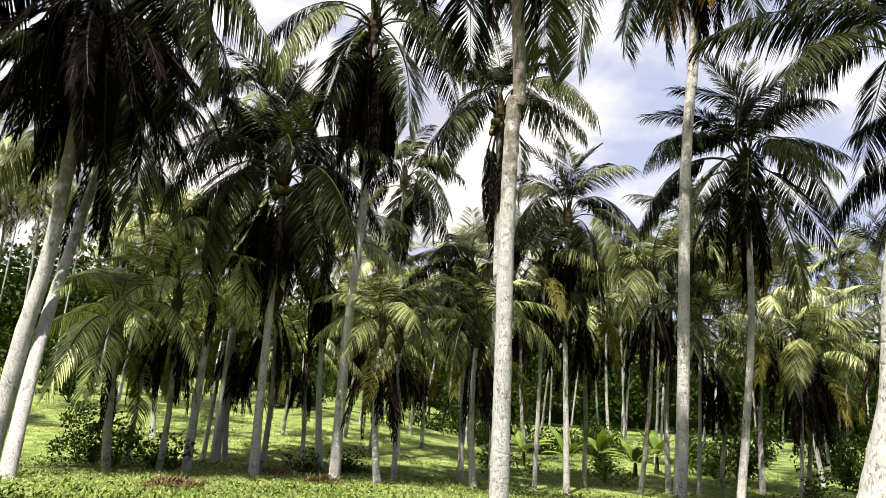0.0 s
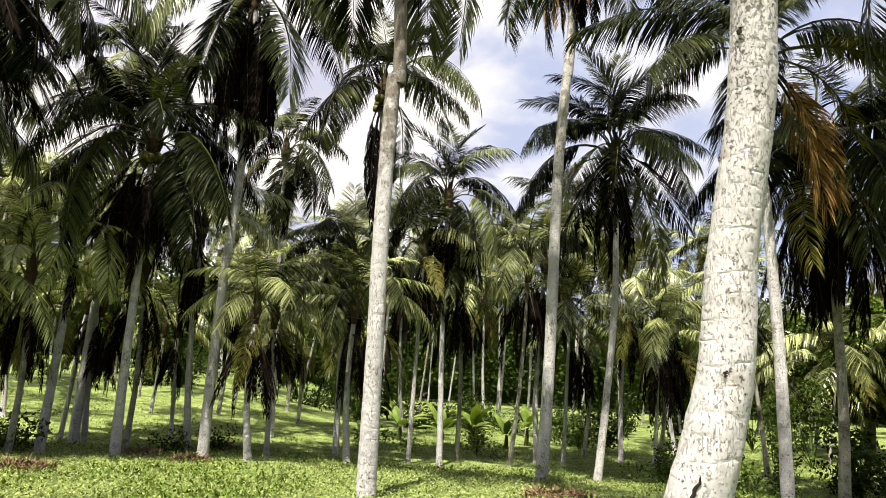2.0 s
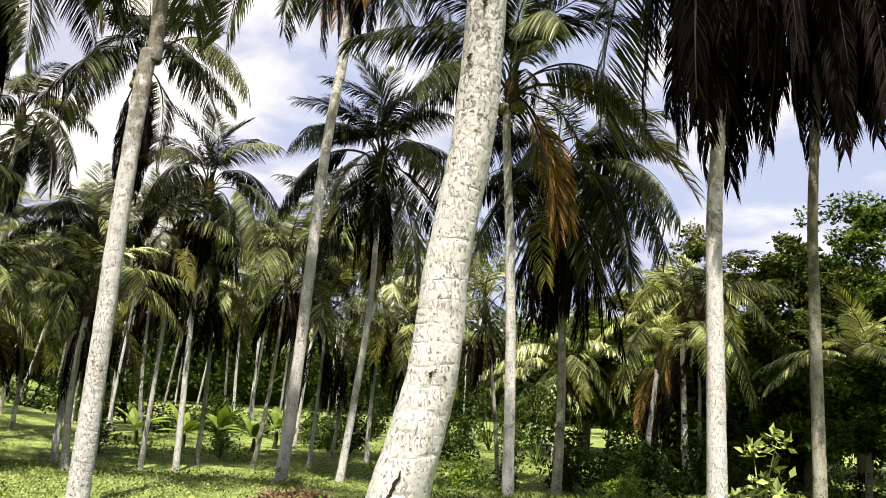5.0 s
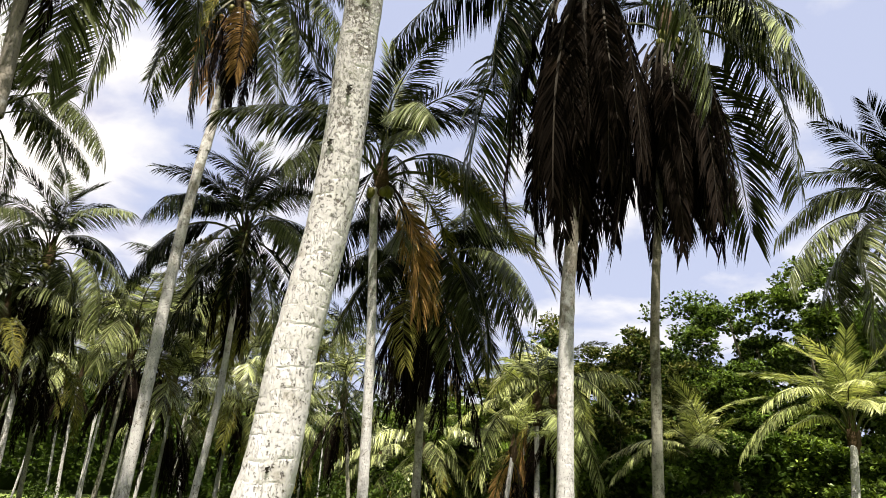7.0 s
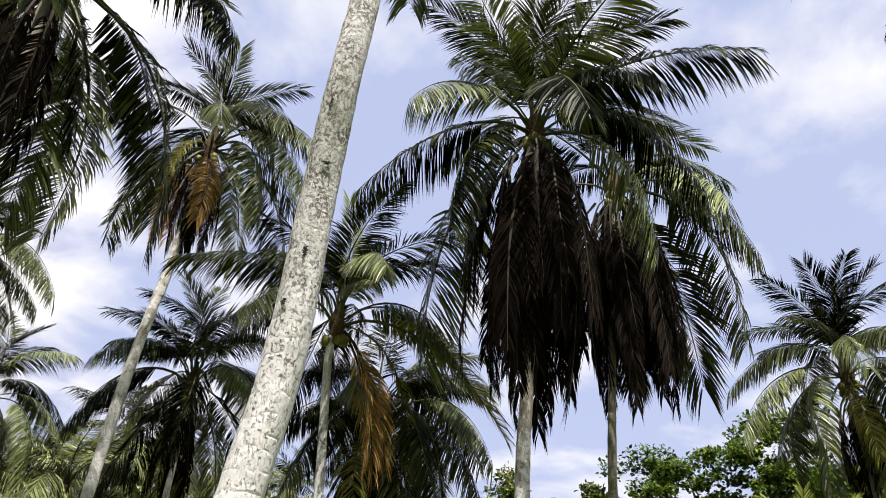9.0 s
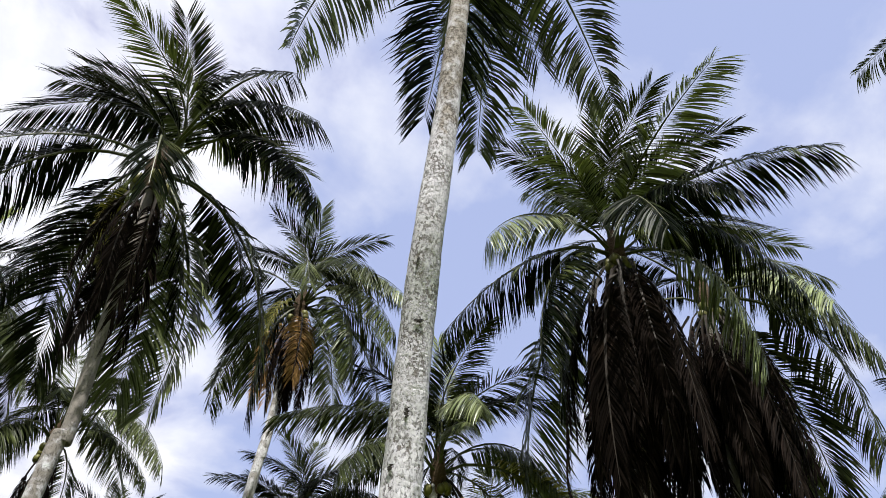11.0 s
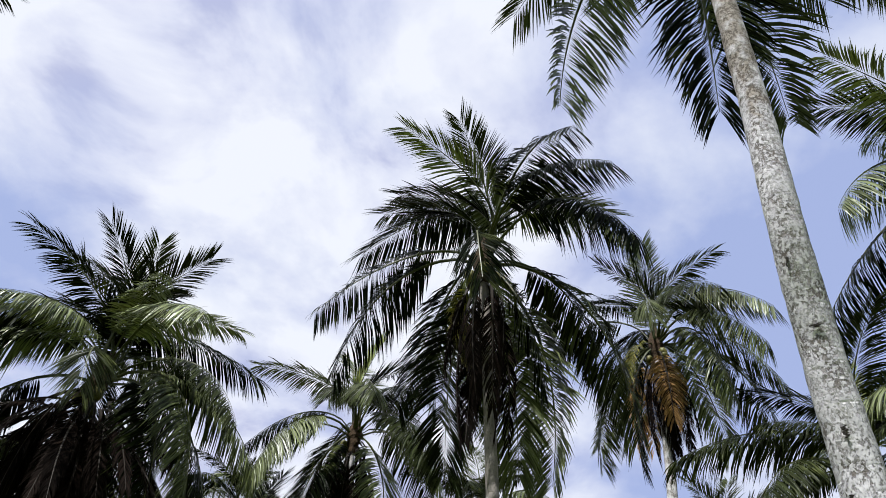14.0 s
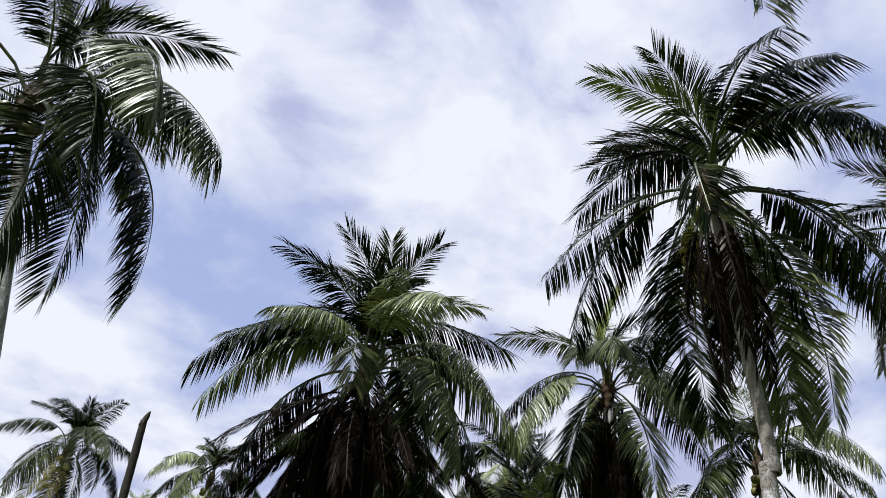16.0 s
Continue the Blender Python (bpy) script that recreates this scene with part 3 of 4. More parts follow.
# place on the bark, outward normal's azimuth, length, width, lean
for k, (x, y, z, az, ln, wd, lean) in enumerate([(2.293, 3.57, 1.703, -30, 0.05, 0.022, 8), (2.139, 3.666, 1.03, -37, 0.21, 0.024, 22), (2.109, 3.687, 0.948, -42, 0.1, 0.02, 20), (2.4, 3.324, 4.21, -38, 0.06, 0.026, 10), (2.278, 3.075, 5.489, -60, 0.4, 0.028, 8), (2.276, 3.026, 5.75, -62, 0.13, 0.03, 6), (2.328, 2.985, 5.958, -27, 0.16, 0.024, 10), (2.378, 2.938, 6.264, 3, 0.07, 0.024, 6), (2.373, 3.183, 4.886, -29, 0.035, 0.075, 0), (2.397, 3.315, 4.173, -35, 0.07, 0.03, 4), (2.357, 3.422, 3.808, -66, 0.06, 0.04, 0)]):
    part("bark_crack", CRACKS[k % 3], NEAR, Matrix.Translation(Vector((x, y, z)) - NEAR.location) @ Matrix.Rotation(radians(az), 4, "Z") @ Matrix.Rotation(radians(lean), 4, "Y") @ Matrix.Diagonal((wd, 0.01, ln, 1)), "dark slit in the bark")

palm("tall coconut palm with pale blotched trunk and wide crown", (0.93, 10.79), (0.63, 10.61, 12.17), 3.9, 2, dia=0.29, count=7, low=-70, old=0, skirt=11, hang=0.8, nuts=7, bark=BARK_WHITE, high=5, mids=[(0.90, 10.76, 2.06), (0.86, 10.72, 4.29), (0.88, 10.69, 6.53), (0.96, 10.68, 6.89)],
     own=[(-115, 55, 3.82), (-140, 72, 3.8), (162, -3, 3.9), (-60, 43, 3.83), (81, 37, 3.84), (137, -25, 3.94), (-70, -39, 3.86), (-56, 26, 3.86), (-63, 52, 3.82), (74, -44, 4.55), (43, -60, 4.63), (-13, -63, 4.27), (-27, -26, 3.94), (28, -62, 4.34), (-50, -84, 2.5, 0, "old")])
palm("slender leaning coconut palm with an orange dried leaf below the crown", (4.72, 14.05), (5.46, 14.36, 13.33), 3.3, 3, dia=0.26, count=7, low=-40, old=0, skirt=18, dry=1, hang=0.72, drop=0.5, nuts=6, bark=BARK_PALE, high=10, mids=[(4.86, 14.11, 2.37), (5.02, 14.25, 6.85), (5.28, 14.29, 9.89), (5.21, 14.27, 9.00)],
     own=[(-39, 47, 3.23), (-68, 68, 3.21), (-168, 82, 3.2), (118, 54, 3.22), (172, -14, 3.32), (147, -14, 3.32), (148, -30, 3.35), (-10, 10, 3.28), (-36, -51, 3.37), (-73, -78, 3.4), (87, -46, 3.96), (50, -34, 3.35), (157, -53, 3.38), (-118, -57, 1.88, 0, "old"), (-24, -69, 2.69, 0, "dry"), (0, -61, 2.6, 0, "dry")])
palm("coconut palm with feathery crown and slim grey trunk", (7.00, 16.63), (7.68, 17.21, 8.23), 3.0, 4, dia=0.21, count=14, low=-60, old=2, skirt=12, hang=0.8, bark=BARK_PALE, high=60, mids=[(7.26, 16.72, 1.67), (7.55, 16.87, 4.35)],
     own=[(-60, 35, 2.94), (-110, -8, 3.01), (-58, 55, 2.92), (-90, 71, 2.91), (55, 84, 2.9), (100, 63, 2.91), (-66, -31, 3.05), (-50, -61, 3.21), (22, -81, 3.57, 0, "old"), (171, 9, 2.98), (90, -68, 3.5), (65, 10, 2.98), (80, -25, 3.04), (-7, -9, 3.01), (49, -78, 3.1, 0, "old")])
palm("coconut palm with coconuts and a brown dried hanging leaf", (8.79, 12.03), (8.89, 12.57, 8.92), 3.3, 5, dia=0.24, count=9, low=-35, old=0, dry=0, skirt=1, hang=0.6, nuts=11, bark=BARK_PALE, high=40, mids=[(8.84, 12.17, 2.44), (8.84, 12.35, 5.13), (8.78, 12.59, 8.10)],
     own=[(-76, 9, 3.81), (-61, 51, 3.22), (-5, 26, 3.25), (-135, 80, 3.2, 0, "young"), (-171, 48, 3.54), (158, 30, 3.51), (128, 32, 3.25), (128, -31, 4.61, 0, "old"), (128, -19, 3.27), (-161, -3, 3.3), (11, 55, 3.22), (16, -18, 3.33), (93, -66, 3.43, 0, "dry"), (99, -62, 3.39, 0, "dry"), (128, -74, 3.3, 0, "dry"), (111, -46, 2.74, 0, "old")])
palm("coconut palm with drooping lower leaves in the middle of the grove", (3.84, 20.45), (3.77, 20.84, 7.51), 2.6, 6, dia=0.18, count=10, low=-60, old=2, skirt=10, hang=0.8, high=50, mids=[(3.80, 20.55, 1.46), (3.75, 20.67, 3.88)],
     own=[(-83, 59, 2.51), (-13, 80, 2.5), (74, 69, 2.51), (146, 24, 2.56), (-134, 4, 2.59), (-35, -4, 2.6), (69, -1, 2.6), (136, -48, 2.67), (-96, -48, 2.67), (-60, -70, 3.23), (82, -66, 2.66), (-32, -80, 3.22), (49, -80, 3.01)])
palm("tall coconut palm with a black mass of hanging dead leaves", (-2.21, 16.94), (-2.24, 16.90, 11.35), 3.4, 7, dia=0.25, count=8, low=-40, old=0, skirt=56, drop=1.2, hang=0.78, flare=9, high=0, mids=[(-2.22, 16.93, 2.04), (-2.20, 16.93, 4.20), (-2.11, 16.93, 6.72)],
     own=[(-95, 30, 3.35), (81, 82, 3.3, 0, "young"), (-34, 66, 3.31), (53, 59, 3.31), (-134, -40, 3.46), (137, -32, 3.45), (135, -63, 3.49), (-143, -65, 3.49), (44, -15, 3.42), (32, 31, 3.35), (167, -13, 3.42)])
# added dead leaves fill out the dark mass of this shaded crown
palm("massive dark coconut palm crown on a leaning pale trunk", (-8.04, 13.37), (-7.79, 13.68, 10.29), 4.0, 8, dia=0.35, count=10, low=-35, old=0, skirt=90, drop=1.3, hang=0.78, flare=48, bark=BARK_WHITE, high=30, mids=[(-7.90, 13.49, 2.48), (-7.76, 13.61, 4.63)],
     own=[(-132, 45, 3.93), (-99, 58, 3.91), (-149, 67, 3.91), (168, 84, 3.9), (102, 67, 3.91), (133, 1, 4.0), (-127, -13, 4.1), (-104, 12, 3.98), (54, 26, 3.96), (51, 48, 3.92), (68, -17, 4.12), (57, -36, 4.03), (-106, -50, 4.17), (108, -54, 4.08), (105, -41, 4.07), (-77, 39, 3.94), (9, 69, 3.91)])
palm("leaning coconut palm beside a larger twin", (-7.26, 12.66), (-8.11, 15.76, 7.07), 3.6, 9, dia=0.27, count=4, low=-40, old=0, skirt=10, hang=0.5, bark=BARK_WHITE, high=20, mids=[(-7.68, 13.70, 2.41), (-7.89, 14.62, 4.52)],
     own=[(-172, 14, 3.58), (129, 0, 3.6), (11, 10, 3.58), (-53, -1, 3.6), (140, -36, 3.66), (-73, 21, 3.56)])
palm("tall coconut palm with a thick skirt of dead brown leaves", (10.01, 7.93), (10.74, 7.86, 13.30), 4.2, 10, dia=0.32, count=5, low=-10, old=0, skirt=64, drop=1.5, hang=1.12, nuts=14, bark=BARK_WHITE, high=10, mids=[(10.13, 7.97, 2.84), (10.23, 7.99, 5.26), (10.40, 7.92, 7.57)],
     own=[(-71, 46, 4.13), (-104, 31, 4.07), (-139, 67, 4.11), (-161, 47, 4.13), (-166, 23, 4.84), (162, 34, 4.14), (166, 2, 4.98), (-90, -23, 4.24), (-40, -22, 4.63), (-80, -57, 4.28), (-7, -58, 6.09), (138, -26, 4.17), (140, -54, 4.28), (118, 21, 4.16), (-145, -35, 4.26), (-56, -68, 4.29)])
palm("coconut palm on a dark mossy trunk with a long dead skirt", (14.34, 9.03), (15.15, 8.49, 14.37), 4.6, 11, dia=0.27, count=6, low=-50, old=0, skirt=44, drop=1.3, hang=1.0, nuts=4, bark=BARK_GREY, high=20, mids=[(14.50, 8.99, 4.01), (14.64, 8.93, 6.99)],
     own=[(113, 37, 4.54), (87, 57, 4.52), (163, -43, 4.67), (124, -53, 5.54), (103, -65, 6.03), (100, 11, 4.58), (39, 61, 4.51), (87, -66, 5.35), (60, -69, 5.38)])
palm("coconut palm standing against the wooded slope", (21.45, 5.60), (22.26, 5.68, 10.03), 3.6, 12, dia=0.26, count=12, low=-60, old=2, skirt=10, bark=BARK_GREY, high=30,
     own=[(-64, 51, 3.44), (5, 39, 3.54), (-81, 77, 3.5), (-132, 58, 3.44), (165, 48, 3.52), (-138, -10, 3.62), (-37, -30, 3.65), (-36, -59, 3.69), (-149, -80, 3.7), (-143, -49, 3.68), (14, -70, 3.79), (166, 65, 3.51)])
# flared dead leaves added here stand for shade below the arching leaves
palm("bushy coconut palm with long arching leaves", (-3.98, 16.64), (-4.17, 16.97, 6.98), 3.2, 13, dia=0.23, count=12, low=-25, old=1, skirt=56, hang=0.62, drop=1.0, flare=40, high=50, mids=[(-4.04, 16.71, 1.27), (-4.09, 16.81, 3.50)],
     own=[(-66, 63, 3.11), (-37, 74, 3.1), (36, 83, 3.1), (-52, 43, 3.13), (-140, -24, 3.24), (-151, -51, 3.28), (-101, -43, 3.34), (129, -36, 3.26), (135, -55, 3.28), (-120, -60, 3.2), (33, 60, 3.11), (34, -9, 3.21), (-65, 26, 3.16), (26, 22, 3.16), (6, -32, 3.25)])
# the next two palms take the light leaf set, sunlight in its colour
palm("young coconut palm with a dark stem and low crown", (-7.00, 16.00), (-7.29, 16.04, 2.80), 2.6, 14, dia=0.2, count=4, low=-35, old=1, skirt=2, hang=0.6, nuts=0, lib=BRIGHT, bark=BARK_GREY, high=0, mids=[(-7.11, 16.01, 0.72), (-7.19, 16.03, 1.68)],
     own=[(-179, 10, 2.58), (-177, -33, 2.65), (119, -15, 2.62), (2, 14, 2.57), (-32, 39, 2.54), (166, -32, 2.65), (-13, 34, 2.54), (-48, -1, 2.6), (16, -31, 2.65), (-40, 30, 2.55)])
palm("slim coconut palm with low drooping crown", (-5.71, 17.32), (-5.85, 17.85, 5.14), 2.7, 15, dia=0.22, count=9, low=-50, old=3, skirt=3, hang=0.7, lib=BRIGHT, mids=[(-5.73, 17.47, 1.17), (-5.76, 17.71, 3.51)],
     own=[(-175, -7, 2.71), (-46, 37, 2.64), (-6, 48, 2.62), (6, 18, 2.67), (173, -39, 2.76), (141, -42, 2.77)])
palm("coconut palm with yellowing lower leaves", (0.95, 21.72), (1.00, 21.93, 5.65), 2.7, 16, dia=0.18, count=9, low=-60, old=2, skirt=8, hang=0.8, high=40, mids=[(0.89, 21.80, 1.76), (0.84, 21.87, 3.81)],
     own=[(-153, 3, 2.69), (-22, 42, 2.63), (-4, 68, 2.61), (33, 53, 2.62), (-122, -19, 2.73), (26, -86, 2.78), (24, -18, 2.73), (-30, -4, 2.71), (-156, -60, 2.79)])
palm("tall coconut palm whose dark crown hangs overhead", (-6.56, 6.06), (-8.63, 3.69, 9.08), 3.3, 17, dia=0.30, count=8, low=-45, old=0, skirt=6, hang=0.6, high=20,
     own=[(40, 56, 3.22), (97, -25, 3.34), (77, -18, 3.33), (49, -46, 3.37), (-11, 76, 3.2), (-142, 62, 3.21), (-120, 79, 3.2), (-21, 22, 3.26), (96, -64, 3.39), (-33, 15, 3.27)])
palm("tall coconut palm at the open side of the meadow", (9.7, -1.9), (10.54, -1.23, 12.52), 2.6, 29, dia=0.28, count=22, low=-55, old=2, skirt=6)
palm("young bright green coconut palm beside the thicket", (17.59, 6.45), (18.36, 6.36, 3.62), 2.6, 18, dia=0.24, count=11, low=-15, old=0, skirt=0, nuts=0, lib=BRIGHT, high=65,
     own=[(-40, -14, 2.50), (-70, 8, 2.50), (-150, -10, 2.50), (-120, 18, 2.42), (35, 38, 2.53), (71, 51, 2.51), (91, 40, 2.52), (-25, 34, 2.50), (172, 30, 2.50), (150, 8, 2.57), (48, 24, 2.54), (-75, 58, 2.34), (165, 60, 2.34), (-10, 62, 2.34), (-125, 74, 2.26), (93, 18, 2.55)])
palm("small young coconut palm with upright leaves", (20.74, 11.81), (21.05, 11.77, 3.09), 2.9, 19, dia=0.2, count=11, low=-12, old=0, nuts=0, lib=BRIGHT, high=75,
     own=[(34, 26, 2.86), (53, 53, 2.82), (70, 39, 2.84), (82, 26, 2.85), (-30, 2, 2.9), (150, 0, 2.9), (-70, -4, 2.8), (-130, 6, 2.8), (-15, 48, 2.8), (140, 50, 2.8), (-80, 68, 2.7)])
palm("low coconut palm with long yellow-green leaves", (17.73, 15.54), (17.91, 15.75, 4.78), 3.4, 20, dia=0.22, count=6, low=-25, old=1, dry=1, skirt=1, nuts=0, lib=BRIGHT, high=65,
     own=[(-91, -44, 3.47), (17, 14, 3.37), (30, 51, 3.32), (71, 38, 3.34), (80, 2, 3.4), (179, -45, 3.47), (20, 37, 3.34), (-29, -82, 2.46, 0, "dry"), (-156, -45, 3.47)])
palm("small bright coconut palm in front of the thicket", (15.87, 15.54), (16.32, 15.24, 3.34), 2.2, 30, dia=0.2, count=11, low=-5, old=0, dry=1, skirt=6, nuts=0, lib=BRIGHT)
palm("distant coconut palm rising above the grove", (-16.55, 17.40), (-18.25, 15.35, 9.16), 2.4, 21, dia=0.26, count=20, low=-60,
     own=[(105, -11, 2.42), (-46, 39, 2.34)])
palm("distant coconut palm rising above the grove", (-14.87, 20.92), (-16.40, 19.93, 10.07), 2.3, 22, dia=0.26, count=16, low=-60,
     own=[(-163, -15, 2.32), (-62, 43, 2.23), (-16, 44, 2.23), (169, -36, 2.36)])
palm("distant coconut palm rising above the grove", (-5.97, 20.56), (-5.96, 20.86, 10.65), 2.6, 23, dia=0.26, count=22, low=-60, skirt=4,
     own=[(-41, 34, 2.54), (6, 43, 2.53)])
palm("coconut palm crown seen behind a thicker pale trunk", (1.62, 18.76), (1.38, 19.34, 10.17), 3.2, 25, dia=0.24, count=9, low=-50, old=0, skirt=6, nuts=9, high=50,
     own=[(131, -15, 3.22), (48, -2, 3.2), (-132, -48, 3.27), (-21, 42, 3.13), (52, 56, 3.12), (-12, 69, 3.11), (22, -74, 3.1, 0, "dead"), (-26, 15, 3.17), (57, 45, 3.13), (162, -71, 2.69, 0, "dead")])
palm("coconut palm with sunlit yellow-green drooping leaves", (-1.08, 24.74), (-1.57, 25.08, 9.82), 2.9, 26, dia=0.22, count=12, low=-60, old=2, skirt=10, hang=0.8, high=50,
     own=[(137, -33, 2.95), (140, -53, 2.98), (30, 27, 2.85), (-33, 3, 2.89), (-177, -66, 2.99), (11, 47, 2.83)])
palm("broad dark coconut palm with many hanging brown leaves", (11.41, 13.80), (11.72, 14.19, 7.69), 3.7, 27, dia=0.25, count=12, low=-30, old=2, dry=1, skirt=44, flare=24, hang=0.85, drop=1.0, bark=BARK_GREY, high=20, mids=[(11.55, 13.85, 1.62), (11.63, 13.96, 3.83)],
     own=[(-101, -38, 3.76), (114, 38, 3.64), (165, -37, 3.76), (179, -50, 3.78), (63, 75, 3.6), (21, -8, 3.71), (-158, -48, 3.77), (84, 14, 3.67), (-163, -34, 3.75), (106, 26, 3.66), (5, 1, 3.7)])

# slim palms of the middle rows: base, crown, reach
MIDDLE = [
    ((-7.38, 18.00), (-7.28, 18.05, 3.59), 2.5),
    ((-6.11, 16.66), (-6.24, 16.62, 3.59), 2.5),
    ((-5.75, 20.85), (-5.80, 20.83, 3.46), 2.7),
    ((-6.48, 21.16), (-6.28, 21.22, 3.54), 3.0),
    ((-4.26, 18.73), (-4.37, 18.71, 4.24), 2.6),
    ((-2.77, 18.59), (-3.07, 18.54, 5.38), 2.6),
    ((-3.86, 22.57), (-4.06, 22.54, 3.10), 2.5),
    ((-1.97, 24.89), (-2.18, 24.88, 3.58), 3.0),
    ((-1.20, 16.93), (-1.38, 16.92, 3.22), 3.0),
    ((-0.91, 19.04), (-1.05, 19.04, 3.31), 2.5),
    ((-0.27, 28.95), (-0.48, 28.95, 3.64), 2.8),
    ((1.09, 18.20), (0.99, 18.21, 3.54), 3.0),
    ((2.99, 20.80), (3.08, 20.79, 5.75), 2.5),
    ((4.68, 22.11), (4.51, 22.15, 5.15), 2.9),
    ((8.99, 35.78), (8.75, 35.84, 6.46), 2.5),
    ((10.14, 37.44), (10.47, 37.35, 7.26), 2.5),
    ((6.09, 21.13), (6.47, 21.01, 5.60), 3.0),
    ((7.31, 22.31), (7.44, 22.27, 5.95), 2.6),
    ((8.05, 21.83), (8.16, 21.80, 4.22), 2.8),
    ((9.59, 24.02), (9.77, 23.95, 3.71), 3.0),
    ((10.46, 22.88), (10.68, 22.78, 5.37), 2.7),
    ((11.34, 22.23), (11.50, 22.14, 4.03), 2.7),
    ((11.71, 22.60), (11.90, 22.50, 3.66), 2.6),
    ((14.34, 26.41), (13.95, 26.62, 5.17), 2.4),
    ((15.86, 28.65), (15.56, 28.82, 5.20), 2.8),
    ((16.24, 28.43), (16.10, 28.52, 4.23), 2.8),
    ((4.35, 32.53), (3.98, 32.58, 5.88), 2.6),
    ((9.14, 38.73), (8.74, 38.83, 6.63), 2.5),
    ((14.03, 20.19), (13.50, 20.55, 4.99), 2.5),
    ((19.74, 18.34), (19.94, 18.13, 4.15), 2.6),
    ((18.41, 15.65), (18.50, 15.54, 5.15), 2.9),
    ((-3.28, 28.70), (-3.19, 28.70, 4.80), 2.8),
    ((-9.08, 24.20), (-9.13, 24.19, 3.92), 2.5),
    ((-5.48, 27.46), (-5.36, 27.49, 3.37), 2.6),
    ((-0.84, 33.75), (-0.97, 33.75, 4.21), 2.8),
    ((3.21, 32.67), (3.15, 32.68, 4.94), 2.6),
    ((9.78, 31.29), (9.94, 31.24, 5.76), 2.7),
]
# dead skirts also serve as the black shade beneath these crowns
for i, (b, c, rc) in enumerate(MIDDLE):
    # the first five are lightened in colour to read as sunlit
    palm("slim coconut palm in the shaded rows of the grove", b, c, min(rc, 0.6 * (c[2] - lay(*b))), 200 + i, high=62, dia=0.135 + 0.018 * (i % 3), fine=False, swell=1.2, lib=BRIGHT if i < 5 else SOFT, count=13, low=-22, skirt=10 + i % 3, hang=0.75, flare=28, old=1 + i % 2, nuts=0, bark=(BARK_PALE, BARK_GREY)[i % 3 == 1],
         bend=(0.12 * math.sin(i * 2.1), 0))


# ---- the rows behind ----
def back_rows():
    rng = random.Random(77)
    taken = [Vector((o.location.x, o.location.y)) for o in scene.objects if o.name.startswith("coconut_palm")]
    made = 0
    for iy in range(12):
        for ix in range(-10, 15):
            x = ix * 6.0 + rng.uniform(-1.6, 1.6) + (iy % 2) * 2.6
            y = 22.5 + iy * 4.0 + rng.uniform(-1.4, 1.4)
            ang = math.degrees(math.atan2(x, y))
            if ang < -44 or ang > 47 or math.hypot(x, y) > 54:
                continue
            if any((Vector((x, y)) - t).length < 2.1 for t in taken):
                continue
            r = math.hypot(x, y)
            hgt = rng.uniform(5.2, 8.2) + max(0, r - 24) * 0.10
            if ang < -6:
                hgt += 1.0
            if 12 < ang <= 33:
                hgt += 1.4
            if ang > 33:
                hgt = rng.uniform(3.0, 5.0)
            lean = (rng.gauss(0.15, 0.35), rng.gauss(-0.2, 0.3))
            z = lay(x, y)
            # pale and dark leaf sets mixed, standing for lit and shaded crowns
            palm("slim coconut palm of the far rows", (x, y), (x + lean[0], y + lean[1], z + hgt), rng.uniform(2.4, 3.2), 400 + made, dia=rng.uniform(0.10, 0.155), fine=False, swell=1.2, lib=rng.choice((PLAIN, PLAIN, DARK)),
                 count=16, low=-58, hang=0.8, skirt=rng.randint(2, 5), old=rng.randint(2, 3), nuts=0, bark=rng.choice((BARK_PALE, BARK_PALE, BARK_GREY)), sides=6)
            made += 1


back_rows()


# ---- the dead pole ----
def dead_pole():
    root = new("dead_palm_stump")
    root.location = (-9.4, 10.3, 0)
    tagged(root, "bare leaning palm stem without a crown, dark as a silhouette", "dead tree")
    rng = random.Random(3)
    off = Vector(root.location)
    v, f = tube([(0, 0, 0), Vector((-9.68, 10.0, 2.6)) - off, Vector((-9.92, 9.75, 5.35)) - off, Vector((-10.08, 9.59, 7.09)) - off], [0.12, 0.10, 0.082, 0.068], 14, 0.09, rng, 0.06, 6)
    part("trunk", mesh("dead_trunk", v, f, [BLACK_WOOD], smooth=True), root)
    v, f = tube([(0, 0, -0.1), (0.03, 0, 0.08), (0.05, 0.01, 0.2)], [0.066, 0.05, 0.012], 9, 0.25, rng, 0, 30)
    part("splintered_tip", mesh("splintered_tip", v, f, [BLACK_WOOD]), root, Matrix.Translation(Vector((-10.08, 9.59, 7.09)) - off))


dead_pole()


# ---- shrubs, broad-leaved plants and trees ----
def shrub_mesh(seed, w, h, n, leaf, mat=None):
    rng = random.Random(seed)
    spots = []
    lumps = [(rng.gauss(0, w * 0.35), rng.gauss(0, w * 0.35), rng.uniform(0.15, 0.8) * h, rng.uniform(0.2, 0.45) * w) for _ in range(9)]
    for _ in range(n):
        cx, cy, cz, cr = rng.choice(lumps)
        d = Vector((rng.gauss(0, 1), rng.gauss(0, 1), rng.gauss(0, 1))).normalized() * cr * rng.uniform(0.55, 1.05)
        spots.append((cx + d.x, cy + d.y, max(0.02, cz + d.z * 0.8)))
    v, f = leaf_cloud(rng, spots, leaf, 0.3)
    for cx, cy, cz, cr in lumps:
        v2, f2 = tube([(0, 0, 0), (cx * 0.5, cy * 0.5, cz * 0.6), (cx, cy, cz)], [0.02, 0.014, 0.006], 4, 0.0, rng, 0, 2)
        b = len(v)
        v += v2
        f += [tuple(i + b for i in q) for q in f2]
    return mesh("shrub", v, f, [mat or SHRUB])


